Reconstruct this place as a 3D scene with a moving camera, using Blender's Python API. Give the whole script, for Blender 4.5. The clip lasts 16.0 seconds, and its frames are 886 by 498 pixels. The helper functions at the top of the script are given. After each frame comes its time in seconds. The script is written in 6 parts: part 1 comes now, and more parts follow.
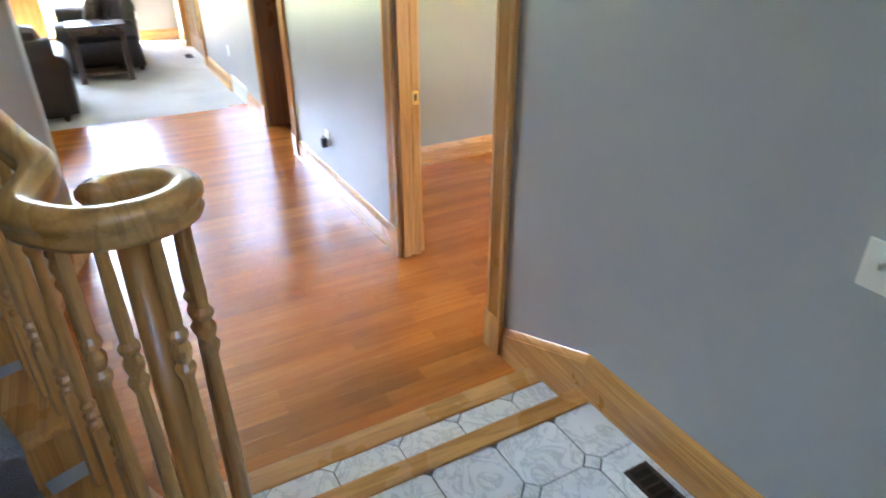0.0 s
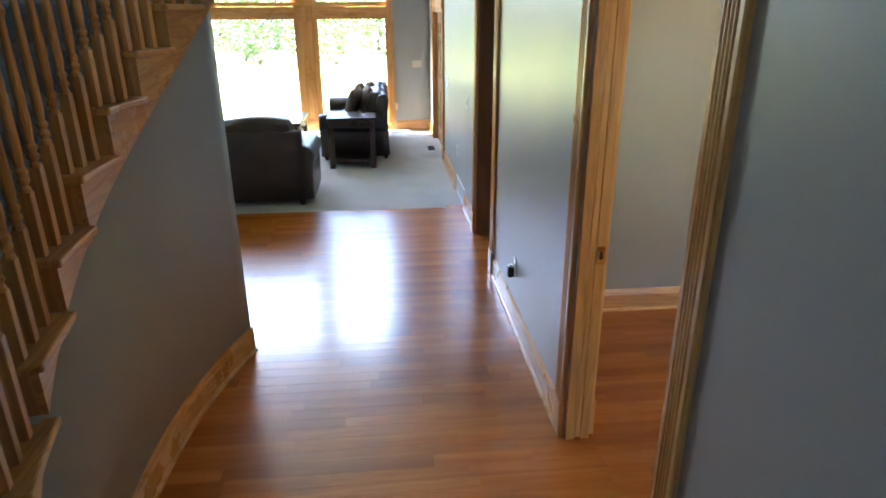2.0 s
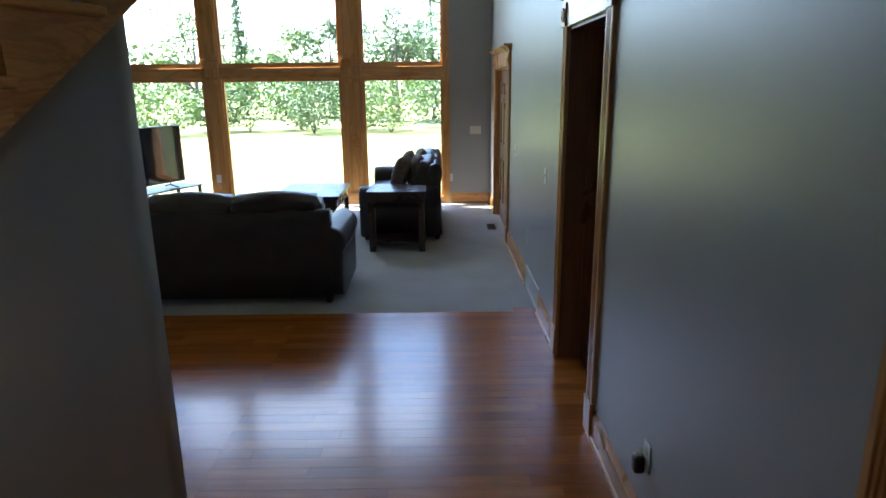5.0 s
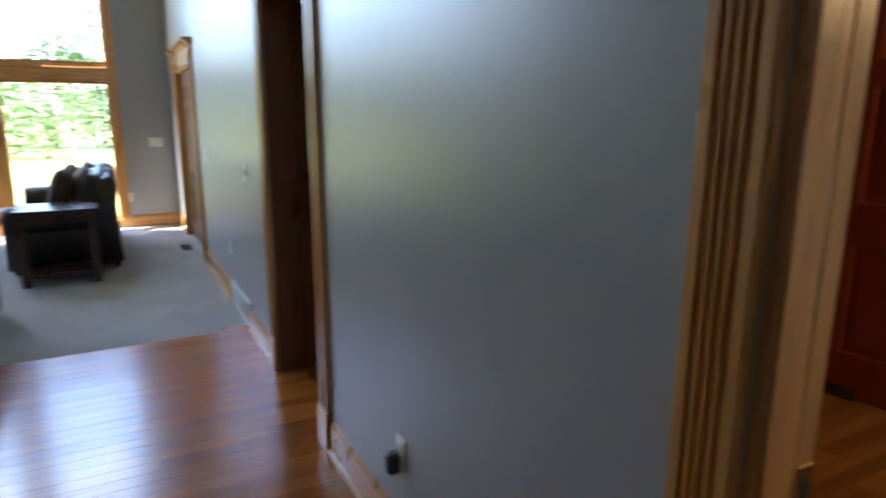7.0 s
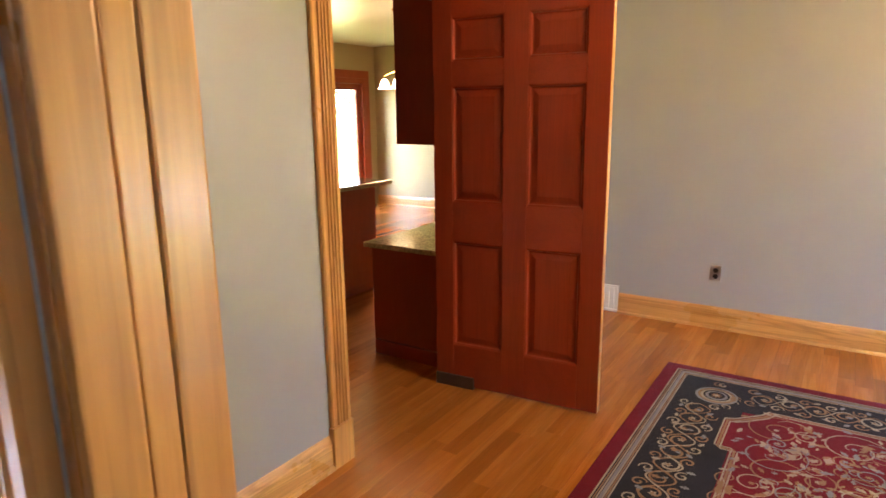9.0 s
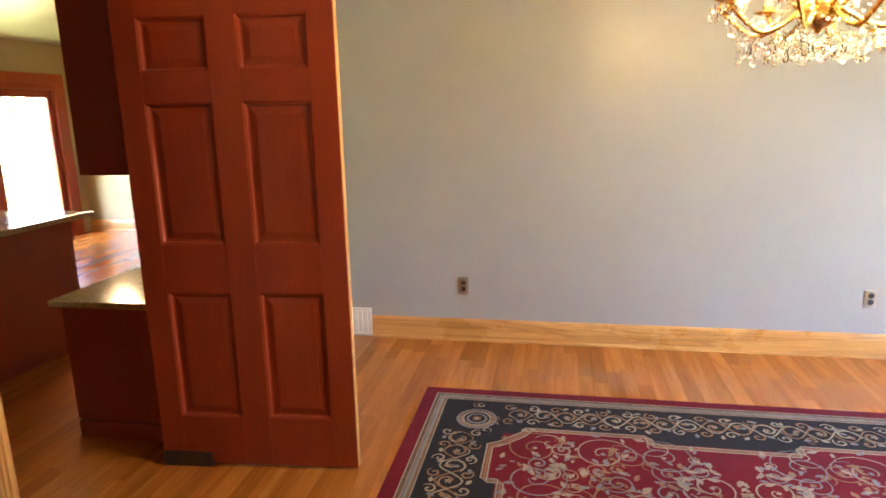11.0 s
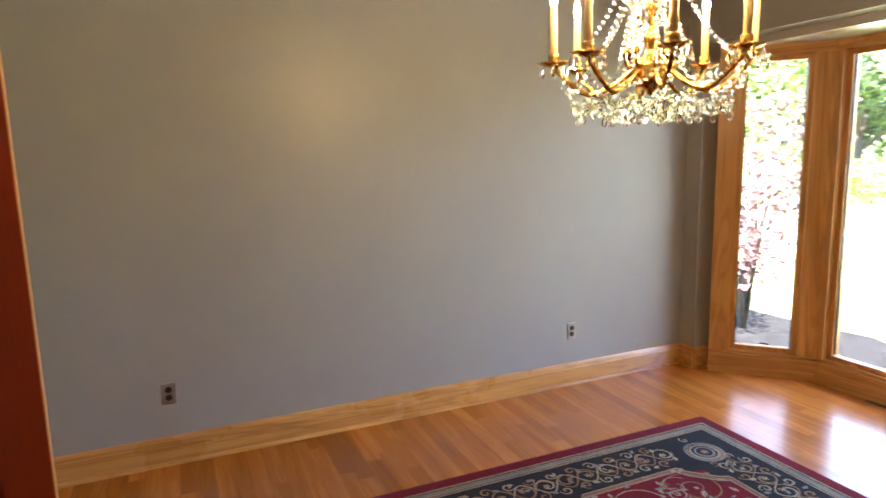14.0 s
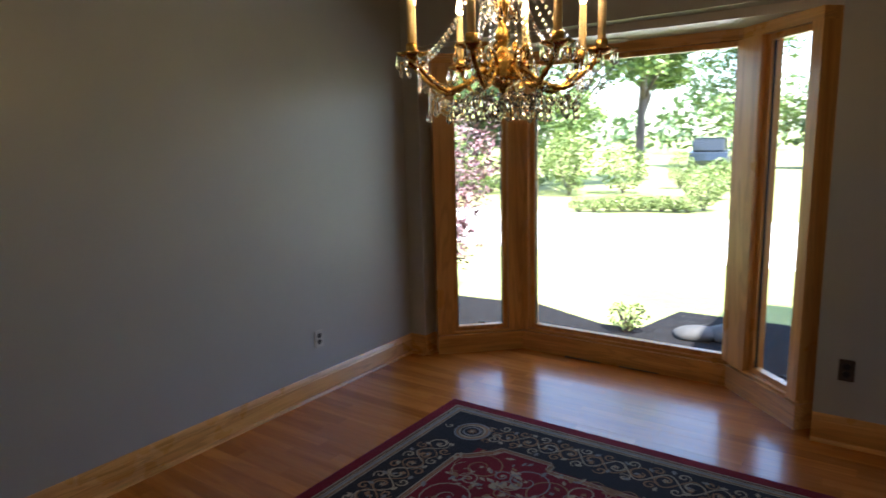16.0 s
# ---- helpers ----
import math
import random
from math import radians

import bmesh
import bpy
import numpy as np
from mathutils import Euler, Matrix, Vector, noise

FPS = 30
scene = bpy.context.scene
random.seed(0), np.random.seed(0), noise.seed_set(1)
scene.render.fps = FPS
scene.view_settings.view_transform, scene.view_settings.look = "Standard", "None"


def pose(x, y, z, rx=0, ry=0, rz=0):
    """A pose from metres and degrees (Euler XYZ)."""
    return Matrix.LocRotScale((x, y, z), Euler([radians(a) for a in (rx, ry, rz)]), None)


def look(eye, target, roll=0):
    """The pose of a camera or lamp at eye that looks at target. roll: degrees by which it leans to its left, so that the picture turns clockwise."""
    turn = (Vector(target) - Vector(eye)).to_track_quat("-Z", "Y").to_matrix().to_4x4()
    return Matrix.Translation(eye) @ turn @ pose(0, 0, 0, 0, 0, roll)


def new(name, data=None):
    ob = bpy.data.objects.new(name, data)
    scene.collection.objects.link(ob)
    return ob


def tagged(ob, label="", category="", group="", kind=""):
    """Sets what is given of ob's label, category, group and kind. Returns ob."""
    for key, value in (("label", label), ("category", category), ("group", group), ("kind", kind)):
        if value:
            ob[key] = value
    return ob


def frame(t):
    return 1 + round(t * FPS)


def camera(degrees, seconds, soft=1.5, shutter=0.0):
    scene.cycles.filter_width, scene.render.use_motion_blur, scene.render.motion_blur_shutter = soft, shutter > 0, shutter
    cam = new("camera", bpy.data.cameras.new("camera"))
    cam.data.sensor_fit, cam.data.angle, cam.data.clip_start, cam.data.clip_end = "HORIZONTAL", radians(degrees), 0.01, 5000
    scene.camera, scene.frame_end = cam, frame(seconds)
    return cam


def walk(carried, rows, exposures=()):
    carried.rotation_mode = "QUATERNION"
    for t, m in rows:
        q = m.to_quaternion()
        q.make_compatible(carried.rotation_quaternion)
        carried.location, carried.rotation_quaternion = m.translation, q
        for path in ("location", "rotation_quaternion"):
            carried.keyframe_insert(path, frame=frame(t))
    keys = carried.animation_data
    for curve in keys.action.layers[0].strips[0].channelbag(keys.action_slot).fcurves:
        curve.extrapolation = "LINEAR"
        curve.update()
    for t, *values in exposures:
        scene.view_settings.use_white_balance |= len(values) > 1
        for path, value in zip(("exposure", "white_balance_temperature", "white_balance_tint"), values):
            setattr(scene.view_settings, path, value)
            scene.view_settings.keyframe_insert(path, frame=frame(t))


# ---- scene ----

# ---------------------------------------------------------------- camera
PATH = [
    (0, (-1.361, -1.967, 1.813), (-0.516, -0.423, 0.865), -0.2),
    (0.5, (-1.247, -1.861, 1.835), (-0.63, -0.186, 0.933), -0.2),
    (1, (-1.11, -1.649, 1.859), (-0.68, 0.113, 1.017), -0.1),
    (1.5, (-0.971, -1.541, 1.908), (-0.682, 0.277, 1.127), -0.3),
    (2, (-0.804, -1.422, 1.931), (-0.633, 0.439, 1.219), -0.3),
    (2.5, (-0.746, -1.192, 1.919), (-0.66, 0.698, 1.27), -0.5),
    (3, (-0.737, -0.919, 1.92), (-0.698, 0.99, 1.322), -0.2),
    (3.5, (-0.668, -0.636, 1.905), (-0.644, 1.281, 1.335), -0.3),
    (3.7, (-0.654, -0.519, 1.895), (-0.639, 1.4, 1.331), -0.2),
    (5.8, (-0.835, 0.498, 1.615), (-0.822, 2.442, 1.143), -0.7),
    (6, (-0.835, 0.55, 1.575), (-0.799, 2.495, 1.111), -0.3),
    (6.5, (-0.774, 0.551, 1.515), (-0.366, 2.457, 1.069), -0.1),
    (7, (-0.754, 0.513, 1.49), (0.155, 2.242, 1.061), 0.2),
    (7.5, (-0.629, 0.536, 1.501), (0.633, 2.014, 1.03), -0.6),
    (8, (-0.536, 0.504, 1.51), (0.947, 1.771, 1.067), -0.5),
    (8.5, (-0.311, 0.526, 1.502), (1.266, 1.676, 1.065), -0.7),
    (9, (-0.183, 0.591, 1.496), (1.453, 1.657, 1.068), -0.7),
    (9.5, (-0.096, 0.68, 1.525), (1.629, 1.592, 1.088), -0.5),
    (10, (0.01, 0.69, 1.519), (1.845, 1.358, 1.088), -0.6),
    (12.3, (0.528, 0.65, 1.642), (2.49, 0.725, 1.266), -1.3),
    (12.5, (0.578, 0.68, 1.626), (2.546, 0.681, 1.273), -1.2),
    (13, (0.687, 0.863, 1.626), (2.642, 0.61, 1.293), -1.5),
    (13.5, (0.773, 0.998, 1.635), (2.685, 0.506, 1.313), -1.5),
    (14, (0.857, 1.18, 1.624), (2.674, 0.405, 1.31), -1.4),
    (14.5, (0.942, 1.285, 1.6), (2.646, 0.286, 1.287), -1.6),
    (15, (1.088, 1.332, 1.598), (2.652, 0.128, 1.269), -1.4),
    (15.5, (1.214, 1.408, 1.612), (2.597, 0.001, 1.279), -1.6),
    (16, (1.375, 1.491, 1.635), (2.515, -0.117, 1.292), -1.5),
]
cam = camera(70.6, 16.0, soft=1.6, shutter=0.4)
EXPOSURES = [
    (0.0, 5.95, 6500, 9), (1.5, 5.1, 6350, 9), (2.5, 4.35, 6000, 8), (3.5, 3.75, 5900, 8), (5.8, 3.0, 5700, 9), (6.5, 3.1, 5700, 9),
    (7.0, 3.8, 5900, 11), (7.5, 4.3, 6300, 14), (8.0, 4.9, 6500, 17), (8.5, 5.5, 6700, 18), (9.0, 5.75, 6900, 18), (10.0, 5.9, 6700, 15),
    (12.5, 5.35, 6500, 12), (13.0, 5.2, 6500, 11), (14.0, 4.85, 6500, 12), (14.5, 4.5, 6400, 12), (15.0, 4.1, 6300, 11), (15.5, 3.6, 6200, 10), (16.0, 3.0, 6000, 10)]
walk(cam, [(t, look(eye, target, roll)) for t, eye, target, roll in PATH], EXPOSURES)

# ---------------------------------------------------------------- world and light
SUN_EL, SUN_AZ = radians(64), radians(288)
world = bpy.data.worlds.new("sky")
scene.world = world
world.use_nodes = True
wn = world.node_tree
sky = wn.nodes.new("ShaderNodeTexSky")
sky.sky_type = 'NISHITA'
sky.sun_disc = False
sky.sun_elevation, sky.sun_rotation = SUN_EL, SUN_AZ
wn.nodes["Background"].inputs["Strength"].default_value = 0.15
wn.links.new(sky.outputs[0], wn.nodes["Background"].inputs["Color"])


def lamp(name, kind, m, energy, color, **kw):
    d = bpy.data.lights.new(name, kind)
    d.energy, d.color = energy, color
    for k, v in kw.items():
        if k == "size":
            d.size = v
        elif k == "size_y":
            d.shape = 'RECTANGLE'
            d.size_y = v
        elif k == "angle":
            d.angle = v
        elif k == "soft":
            d.shadow_soft_size = v
    ob = new(name, d)
    ob.matrix_world = m
    return ob


sun_dir = Vector((math.cos(SUN_EL) * math.sin(SUN_AZ), math.cos(SUN_EL) * math.cos(SUN_AZ), math.sin(SUN_EL)))
lamp("sun", 'SUN', look(tuple(sun_dir * 30), (0, 0, 0)), 4.6, (1.0, 0.95, 0.87), angle=radians(0.5))

# added fill lamp: extra sky light through the top row of the tall living room windows
lamp("living_sky_fill", 'AREA', pose(-3.0, 9.74, 3.72, -90, 0, 0), 7, (0.92, 0.96, 1.0), size=4.2, size_y=1.0)
# lit bulbs
for i in range(4):
    c = radians(90 * i + 14)
    lamp("bulb_light", 'POINT', pose(2.25 + 0.25 * math.cos(c), -0.045 + 0.25 * math.sin(c), 2.08), 0.40, (1.0, 0.66, 0.33), soft=0.03)
lamp("pendant_light", 'POINT', pose(5.2, 4.62, 1.68), 1.1, (1.0, 0.70, 0.38), soft=0.12)

# ---------------------------------------------------------------- materials
MATS = {}


def mat(name):
    m = bpy.data.materials.new(name)
    m.use_nodes = True
    MATS[name] = m
    nt = m.node_tree
    return m, nt, nt.nodes["Principled BSDF"]


def node(nt, kind, **kw):
    n = nt.nodes.new(kind)
    for k, v in kw.items():
        n.inputs[k].default_value = v
    return n


def ramp(nt, fac, stops):
    r = nt.nodes.new("ShaderNodeValToRGB")
    el = r.color_ramp.elements
    while len(el) < len(stops):
        el.new(0.5)
    for e, (p, c) in zip(el, stops):
        e.position, e.color = p, (*c, 1)
    nt.links.new(fac, r.inputs["Fac"])
    return r.outputs["Color"]


def mixc(nt, fac, a, b, mode='MIX'):
    n = nt.nodes.new("ShaderNodeMix")
    n.data_type, n.blend_type = 'RGBA', mode
    for sock, v in ((n.inputs[0], fac), (n.inputs[6], a), (n.inputs[7], b)):
        if isinstance(v, (int, float)):
            sock.default_value = v
        elif isinstance(v, tuple):
            sock.default_value = (*v, 1)
        else:
            nt.links.new(v, sock)
    return n.outputs[2]


def bump(nt, bsdf, height, strength, distance=0.01):
    b = nt.nodes.new("ShaderNodeBump")
    b.inputs["Strength"].default_value, b.inputs["Distance"].default_value = strength, distance
    nt.links.new(height, b.inputs["Height"])
    nt.links.new(b.outputs["Normal"], bsdf.inputs["Normal"])


def coords(nt, scale, rot=(0, 0, 0), src="Object"):
    tc = nt.nodes.new("ShaderNodeTexCoord")
    mp = nt.nodes.new("ShaderNodeMapping")
    mp.inputs["Scale"].default_value = scale
    mp.inputs["Rotation"].default_value = rot
    nt.links.new(tc.outputs[src], mp.inputs["Vector"])
    return mp.outputs["Vector"]


def noise_tex(nt, vec, scale, detail=4, rough=0.55, dist=0.0):
    n = nt.nodes.new("ShaderNodeTexNoise")
    n.inputs["Scale"].default_value, n.inputs["Detail"].default_value = scale, detail
    n.inputs["Roughness"].default_value, n.inputs["Distortion"].default_value = rough, dist
    if vec is not None:
        nt.links.new(vec, n.inputs["Vector"])
    return n.outputs["Fac"]


def plain(name, color, rough=0.5, metal=0.0, var=0.12, scale=9.0, bumpy=0.0, bscale=60.0, coat=0.0):
    """Paint, metal, leather: a colour with soft blotches, fine grain and a little relief."""
    m, nt, b = mat(name)
    v = coords(nt, (1, 1, 1))
    n = noise_tex(nt, v, scale, 5)
    dark = tuple(c * (1 - var) for c in color)
    lite = tuple(min(1, c * (1 + var)) for c in color)
    nt.links.new(ramp(nt, n, [(0.3, dark), (0.7, lite)]), b.inputs["Base Color"])
    b.inputs["Roughness"].default_value, b.inputs["Metallic"].default_value = rough, metal
    b.inputs["Coat Weight"].default_value = coat
    if bumpy:
        bump(nt, b, noise_tex(nt, v, bscale, 3), bumpy, 0.003)
    return m


def wood(name, stops, axis, rough=0.35, ring=7.0, per_piece=0.25, coat=0.0, grain=0.35, rvar=0.2, relief=0.03):
    """Oak and the like: long grain along one axis, pores, cathedral figure, a tone of its own for each piece."""
    m, nt, b = mat(name)
    s = [ring, ring, ring]
    s[axis] = ring * 0.06
    v = coords(nt, tuple(s))
    oi = nt.nodes.new("ShaderNodeObjectInfo")
    geo = nt.nodes.new("ShaderNodeNewGeometry")
    add = nt.nodes.new("ShaderNodeVectorMath")
    comb = nt.nodes.new("ShaderNodeCombineXYZ")
    r1 = nt.nodes.new("ShaderNodeMath")
    r1.operation = 'ADD'
    nt.links.new(oi.outputs["Random"], r1.inputs[0])
    nt.links.new(geo.outputs["Random Per Island"], r1.inputs[1])
    r2 = nt.nodes.new("ShaderNodeMath")
    r2.operation = 'MULTIPLY'
    r2.inputs[1].default_value = 37.0
    nt.links.new(r1.outputs[0], r2.inputs[0])
    for i in range(3):
        nt.links.new(r2.outputs[0], comb.inputs[i])
    nt.links.new(v, add.inputs[0])
    nt.links.new(comb.outputs[0], add.inputs[1])
    fig = noise_tex(nt, add.outputs[0], 1.0, 3, 0.5, 1.2)
    wv = nt.nodes.new("ShaderNodeMath")
    wv.operation = 'SINE'
    ml = nt.nodes.new("ShaderNodeMath")
    ml.operation = 'MULTIPLY'
    ml.inputs[1].default_value = 42.0
    nt.links.new(fig, ml.inputs[0])
    nt.links.new(ml.outputs[0], wv.inputs[0])
    s2 = [130.0, 130.0, 130.0]
    s2[axis] = 5.0
    pores = noise_tex(nt, coords(nt, tuple(s2)), 1.0, 2, 0.6)
    base = ramp(nt, fig, [(0.3, stops[0]), (0.5, stops[1]), (0.7, stops[2])])
    h = nt.nodes.new("ShaderNodeMapRange")
    h.inputs["From Min"].default_value, h.inputs["From Max"].default_value = 0.2, 1.0
    h.inputs["To Min"].default_value, h.inputs["To Max"].default_value = 0.0, grain
    nt.links.new(wv.outputs[0], h.inputs["Value"])
    c = mixc(nt, h.outputs[0], base, tuple(x * 0.55 for x in stops[0]))
    p = ramp(nt, pores, [(0.42, (0.72, 0.66, 0.6)), (0.56, (1, 1, 1))])
    c = mixc(nt, 0.30, c, p, 'MULTIPLY')
    fr = nt.nodes.new("ShaderNodeMath")
    fr.operation = 'FRACT'
    nt.links.new(r1.outputs[0], fr.inputs[0])
    tone = ramp(nt, fr.outputs[0], [(0.0, (1 - per_piece, 1 - per_piece * 1.15, 1 - per_piece * 1.3)), (0.55, (1, 1, 1)), (1.0, (1 + per_piece * .3, 1 + per_piece * .25, 1 + per_piece * .15))])
    c = mixc(nt, 1.0, c, tone, 'MULTIPLY')
    nt.links.new(c, b.inputs["Base Color"])
    rr = ramp(nt, noise_tex(nt, coords(nt, (1, 1, 1)), 3.0, 4), [(0.3, (rough * (1 - rvar),) * 3), (0.7, (rough * (1 + rvar),) * 3)])
    nt.links.new(rr, b.inputs["Roughness"])
    b.inputs["Coat Weight"].default_value = coat
    b.inputs["Coat Roughness"].default_value = 0.12
    bump(nt, b, pores, relief, 0.002)
    return m


def wall_paint(name, color):
    m, nt, b = mat(name)
    v = coords(nt, (1, 1, 1))
    n = noise_tex(nt, v, 1.3, 5)
    nt.links.new(ramp(nt, n, [(0.35, tuple(c * 0.965 for c in color)), (0.65, tuple(c * 1.03 for c in color))]), b.inputs["Base Color"])
    b.inputs["Roughness"].default_value = 0.34
    b.inputs["Specular IOR Level"].default_value = 0.45
    bump(nt, b, noise_tex(nt, v, 380, 3), 0.12, 0.002)
    return m


OAK = ((0.50, 0.220, 0.055), (0.62, 0.305, 0.086), (0.70, 0.370, 0.120))
FLOOR = ((0.43, 0.130, 0.018), (0.50, 0.160, 0.024), (0.56, 0.195, 0.034))
CHERRY = ((0.27, 0.034, 0.011), (0.30, 0.040, 0.013), (0.325, 0.046, 0.016))
M_WALL = wall_paint("wall_paint_grey", (0.35, 0.345, 0.332))
M_CEIL = wall_paint("ceiling_paint", (0.50, 0.47, 0.42))
M_KWALL = wall_paint("kitchen_paint", (0.38, 0.30, 0.18))
M_FLOOR = wood("floor_oak", FLOOR, 0, rough=0.26, ring=9, per_piece=0.26, coat=0.32, grain=0.22, rvar=0.05, relief=0.006)
M_OAKX = wood("oak_along_x", OAK, 0, rough=0.3, coat=0.35, ring=8, per_piece=0.06, grain=0.38)
M_OAKY = wood("oak_along_y", OAK, 1, rough=0.3, coat=0.35, ring=8, per_piece=0.06, grain=0.38)
M_OAKZ = wood("oak_along_z", OAK, 2, rough=0.32, coat=0.12, ring=8, per_piece=0.06, grain=0.38)
M_CHERRY = wood("cherry_stain", CHERRY, 2, rough=0.3, ring=6, per_piece=0.05, grain=0.10, rvar=0.03)
M_CHERRYX = wood("cherry_stain_across", CHERRY, 1, rough=0.3, ring=6, per_piece=0.05, grain=0.10, rvar=0.03)
M_BROWN = wood("brown_oak", ((0.15, 0.060, 0.024), (0.21, 0.090, 0.037), (0.26, 0.120, 0.052)), 2, rough=0.32, ring=8, per_piece=0.06, grain=0.3)
M_GAP = plain("floor_gap", (0.06, 0.025, 0.01), 0.7)
M_WHITE = plain("white_enamel", (0.78, 0.78, 0.76), 0.35, var=0.03)
M_IVORY = plain("ivory_plastic", (0.72, 0.68, 0.58), 0.35, var=0.03)
M_STEEL = plain("brushed_plate", (0.42, 0.40, 0.37), 0.35, 0.8)
M_STEELDK = plain("dark_metal", (0.09, 0.07, 0.06), 0.4, 0.7)
M_BLACK = plain("black_plastic", (0.012, 0.012, 0.013), 0.35)
M_BRASS = plain("brass", (0.70, 0.44, 0.13), 0.24, 1.0, var=0.2, scale=40)
M_GROUT = plain("tile_grout", (0.10, 0.11, 0.11), 0.8)


def carpet_mat(name, color):
    m, nt, b = mat(name)
    v = coords(nt, (1, 1, 1))
    big = ramp(nt, noise_tex(nt, v, 2.2, 5, 0.6), [(0.35, tuple(c * 0.88 for c in color)), (0.65, tuple(c * 1.07 for c in color))])
    fine = ramp(nt, noise_tex(nt, v, 260, 2), [(0.3, (0.72, 0.72, 0.72)), (0.7, (1.1, 1.1, 1.1))])
    nt.links.new(mixc(nt, 0.8, big, fine, 'MULTIPLY'), b.inputs["Base Color"])
    b.inputs["Roughness"].default_value = 1.0
    b.inputs["Specular IOR Level"].default_value = 0.1
    b.inputs["Sheen Weight"].default_value = 0.25
    bump(nt, b, noise_tex(nt, v, 170, 4), 0.8, 0.012)
    return m


M_CARPET = carpet_mat("living_carpet", (0.50, 0.49, 0.46))


def marble(name):
    m, nt, b = mat(name)
    oi = nt.nodes.new("ShaderNodeObjectInfo")
    tc = coords(nt, (1, 1, 1))
    add = nt.nodes.new("ShaderNodeVectorMath")
    mul = nt.nodes.new("ShaderNodeVectorMath")
    mul.operation = 'SCALE'
    mul.inputs["Scale"].default_value = 23.0
    comb = nt.nodes.new("ShaderNodeCombineXYZ")
    for i in range(3):
        nt.links.new(oi.outputs["Random"], comb.inputs[i])
    nt.links.new(comb.outputs[0], mul.inputs[0])
    nt.links.new(tc, add.inputs[0])
    nt.links.new(mul.outputs[0], add.inputs[1])
    n1 = noise_tex(nt, add.outputs[0], 9, 6, 0.6, 1.6)
    vein = ramp(nt, n1, [(0.44, (0.80, 0.81, 0.80)), (0.495, (0.40, 0.42, 0.44)), (0.53, (0.80, 0.81, 0.80))])
    cloud = ramp(nt, noise_tex(nt, add.outputs[0], 5, 4), [(0.35, (0.86, 0.87, 0.87)), (0.65, (1, 1, 1))])
    nt.links.new(mixc(nt, 1.0, mixc(nt, 0.55, (0.80, 0.81, 0.80), vein), cloud, 'MULTIPLY'), b.inputs["Base Color"])
    b.inputs["Roughness"].default_value = 0.22
    return m


def glass_mat(name, tint=(1, 1, 1), rough=0.0):
    m, nt, b = mat(name)
    b.inputs["Base Color"].default_value = (*tint, 1)
    b.inputs["Roughness"].default_value = rough
    b.inputs["IOR"].default_value = 1.5
    b.inputs["Transmission Weight"].default_value = 1.0
    return m


def pane_mat(name):
    """Thin window glass: clear, with a faint mirror of the room."""
    m, nt, b = mat(name)
    out = nt.nodes["Material Output"]
    tr = nt.nodes.new("ShaderNodeBsdfTransparent")
    gl = nt.nodes.new("ShaderNodeBsdfGlossy")
    gl.inputs["Roughness"].default_value = 0.0
    lw = nt.nodes.new("ShaderNodeLayerWeight")
    lw.inputs["Blend"].default_value = 0.5
    pw = nt.nodes.new("ShaderNodeMath")
    pw.operation = 'POWER'
    pw.inputs[1].default_value = 4.0
    nt.links.new(lw.outputs["Facing"], pw.inputs[0])
    fr = nt.nodes.new("ShaderNodeMath")
    fr.operation = 'MULTIPLY_ADD'
    fr.inputs[1].default_value, fr.inputs[2].default_value = 0.55, 0.03
    nt.links.new(pw.outputs[0], fr.inputs[0])
    mx = nt.nodes.new("ShaderNodeMixShader")
    nt.links.new(fr.outputs[0], mx.inputs[0])
    nt.links.new(tr.outputs[0], mx.inputs[1])
    nt.links.new(gl.outputs[0], mx.inputs[2])
    nt.links.new(mx.outputs[0], out.inputs["Surface"])
    return m


def glow(name, color, strength):
    m, nt, b = mat(name)
    b.inputs["Base Color"].default_value = (*color, 1)
    b.inputs["Emission Color"].default_value = (*color, 1)
    b.inputs["Emission Strength"].default_value = strength
    return m


def leaf_mat(name, a, c):
    m, nt, b = mat(name)
    geo = nt.nodes.new("ShaderNodeNewGeometry")
    col = ramp(nt, geo.outputs["Random Per Island"], [(0.0, a), (1.0, c)])
    nt.links.new(col, b.inputs["Base Color"])
    b.inputs["Roughness"].default_value = 0.55
    b.inputs["Subsurface Weight"].default_value = 0.0
    return m


def grass_mat(name):
    m, nt, b = mat(name)
    v = coords(nt, (1, 1, 1))
    c1 = ramp(nt, noise_tex(nt, v, 0.25, 5), [(0.35, (0.16, 0.20, 0.06)), (0.65, (0.25, 0.26, 0.10))])
    c2 = ramp(nt, noise_tex(nt, v, 14, 4), [(0.3, (0.7, 0.7, 0.6)), (0.7, (1.15, 1.12, 1.0))])
    nt.links.new(mixc(nt, 1.0, c1, c2, 'MULTIPLY'), b.inputs["Base Color"])
    b.inputs["Roughness"].default_value = 0.9
    bump(nt, b, noise_tex(nt, v, 40, 3), 0.6, 0.03)
    return m


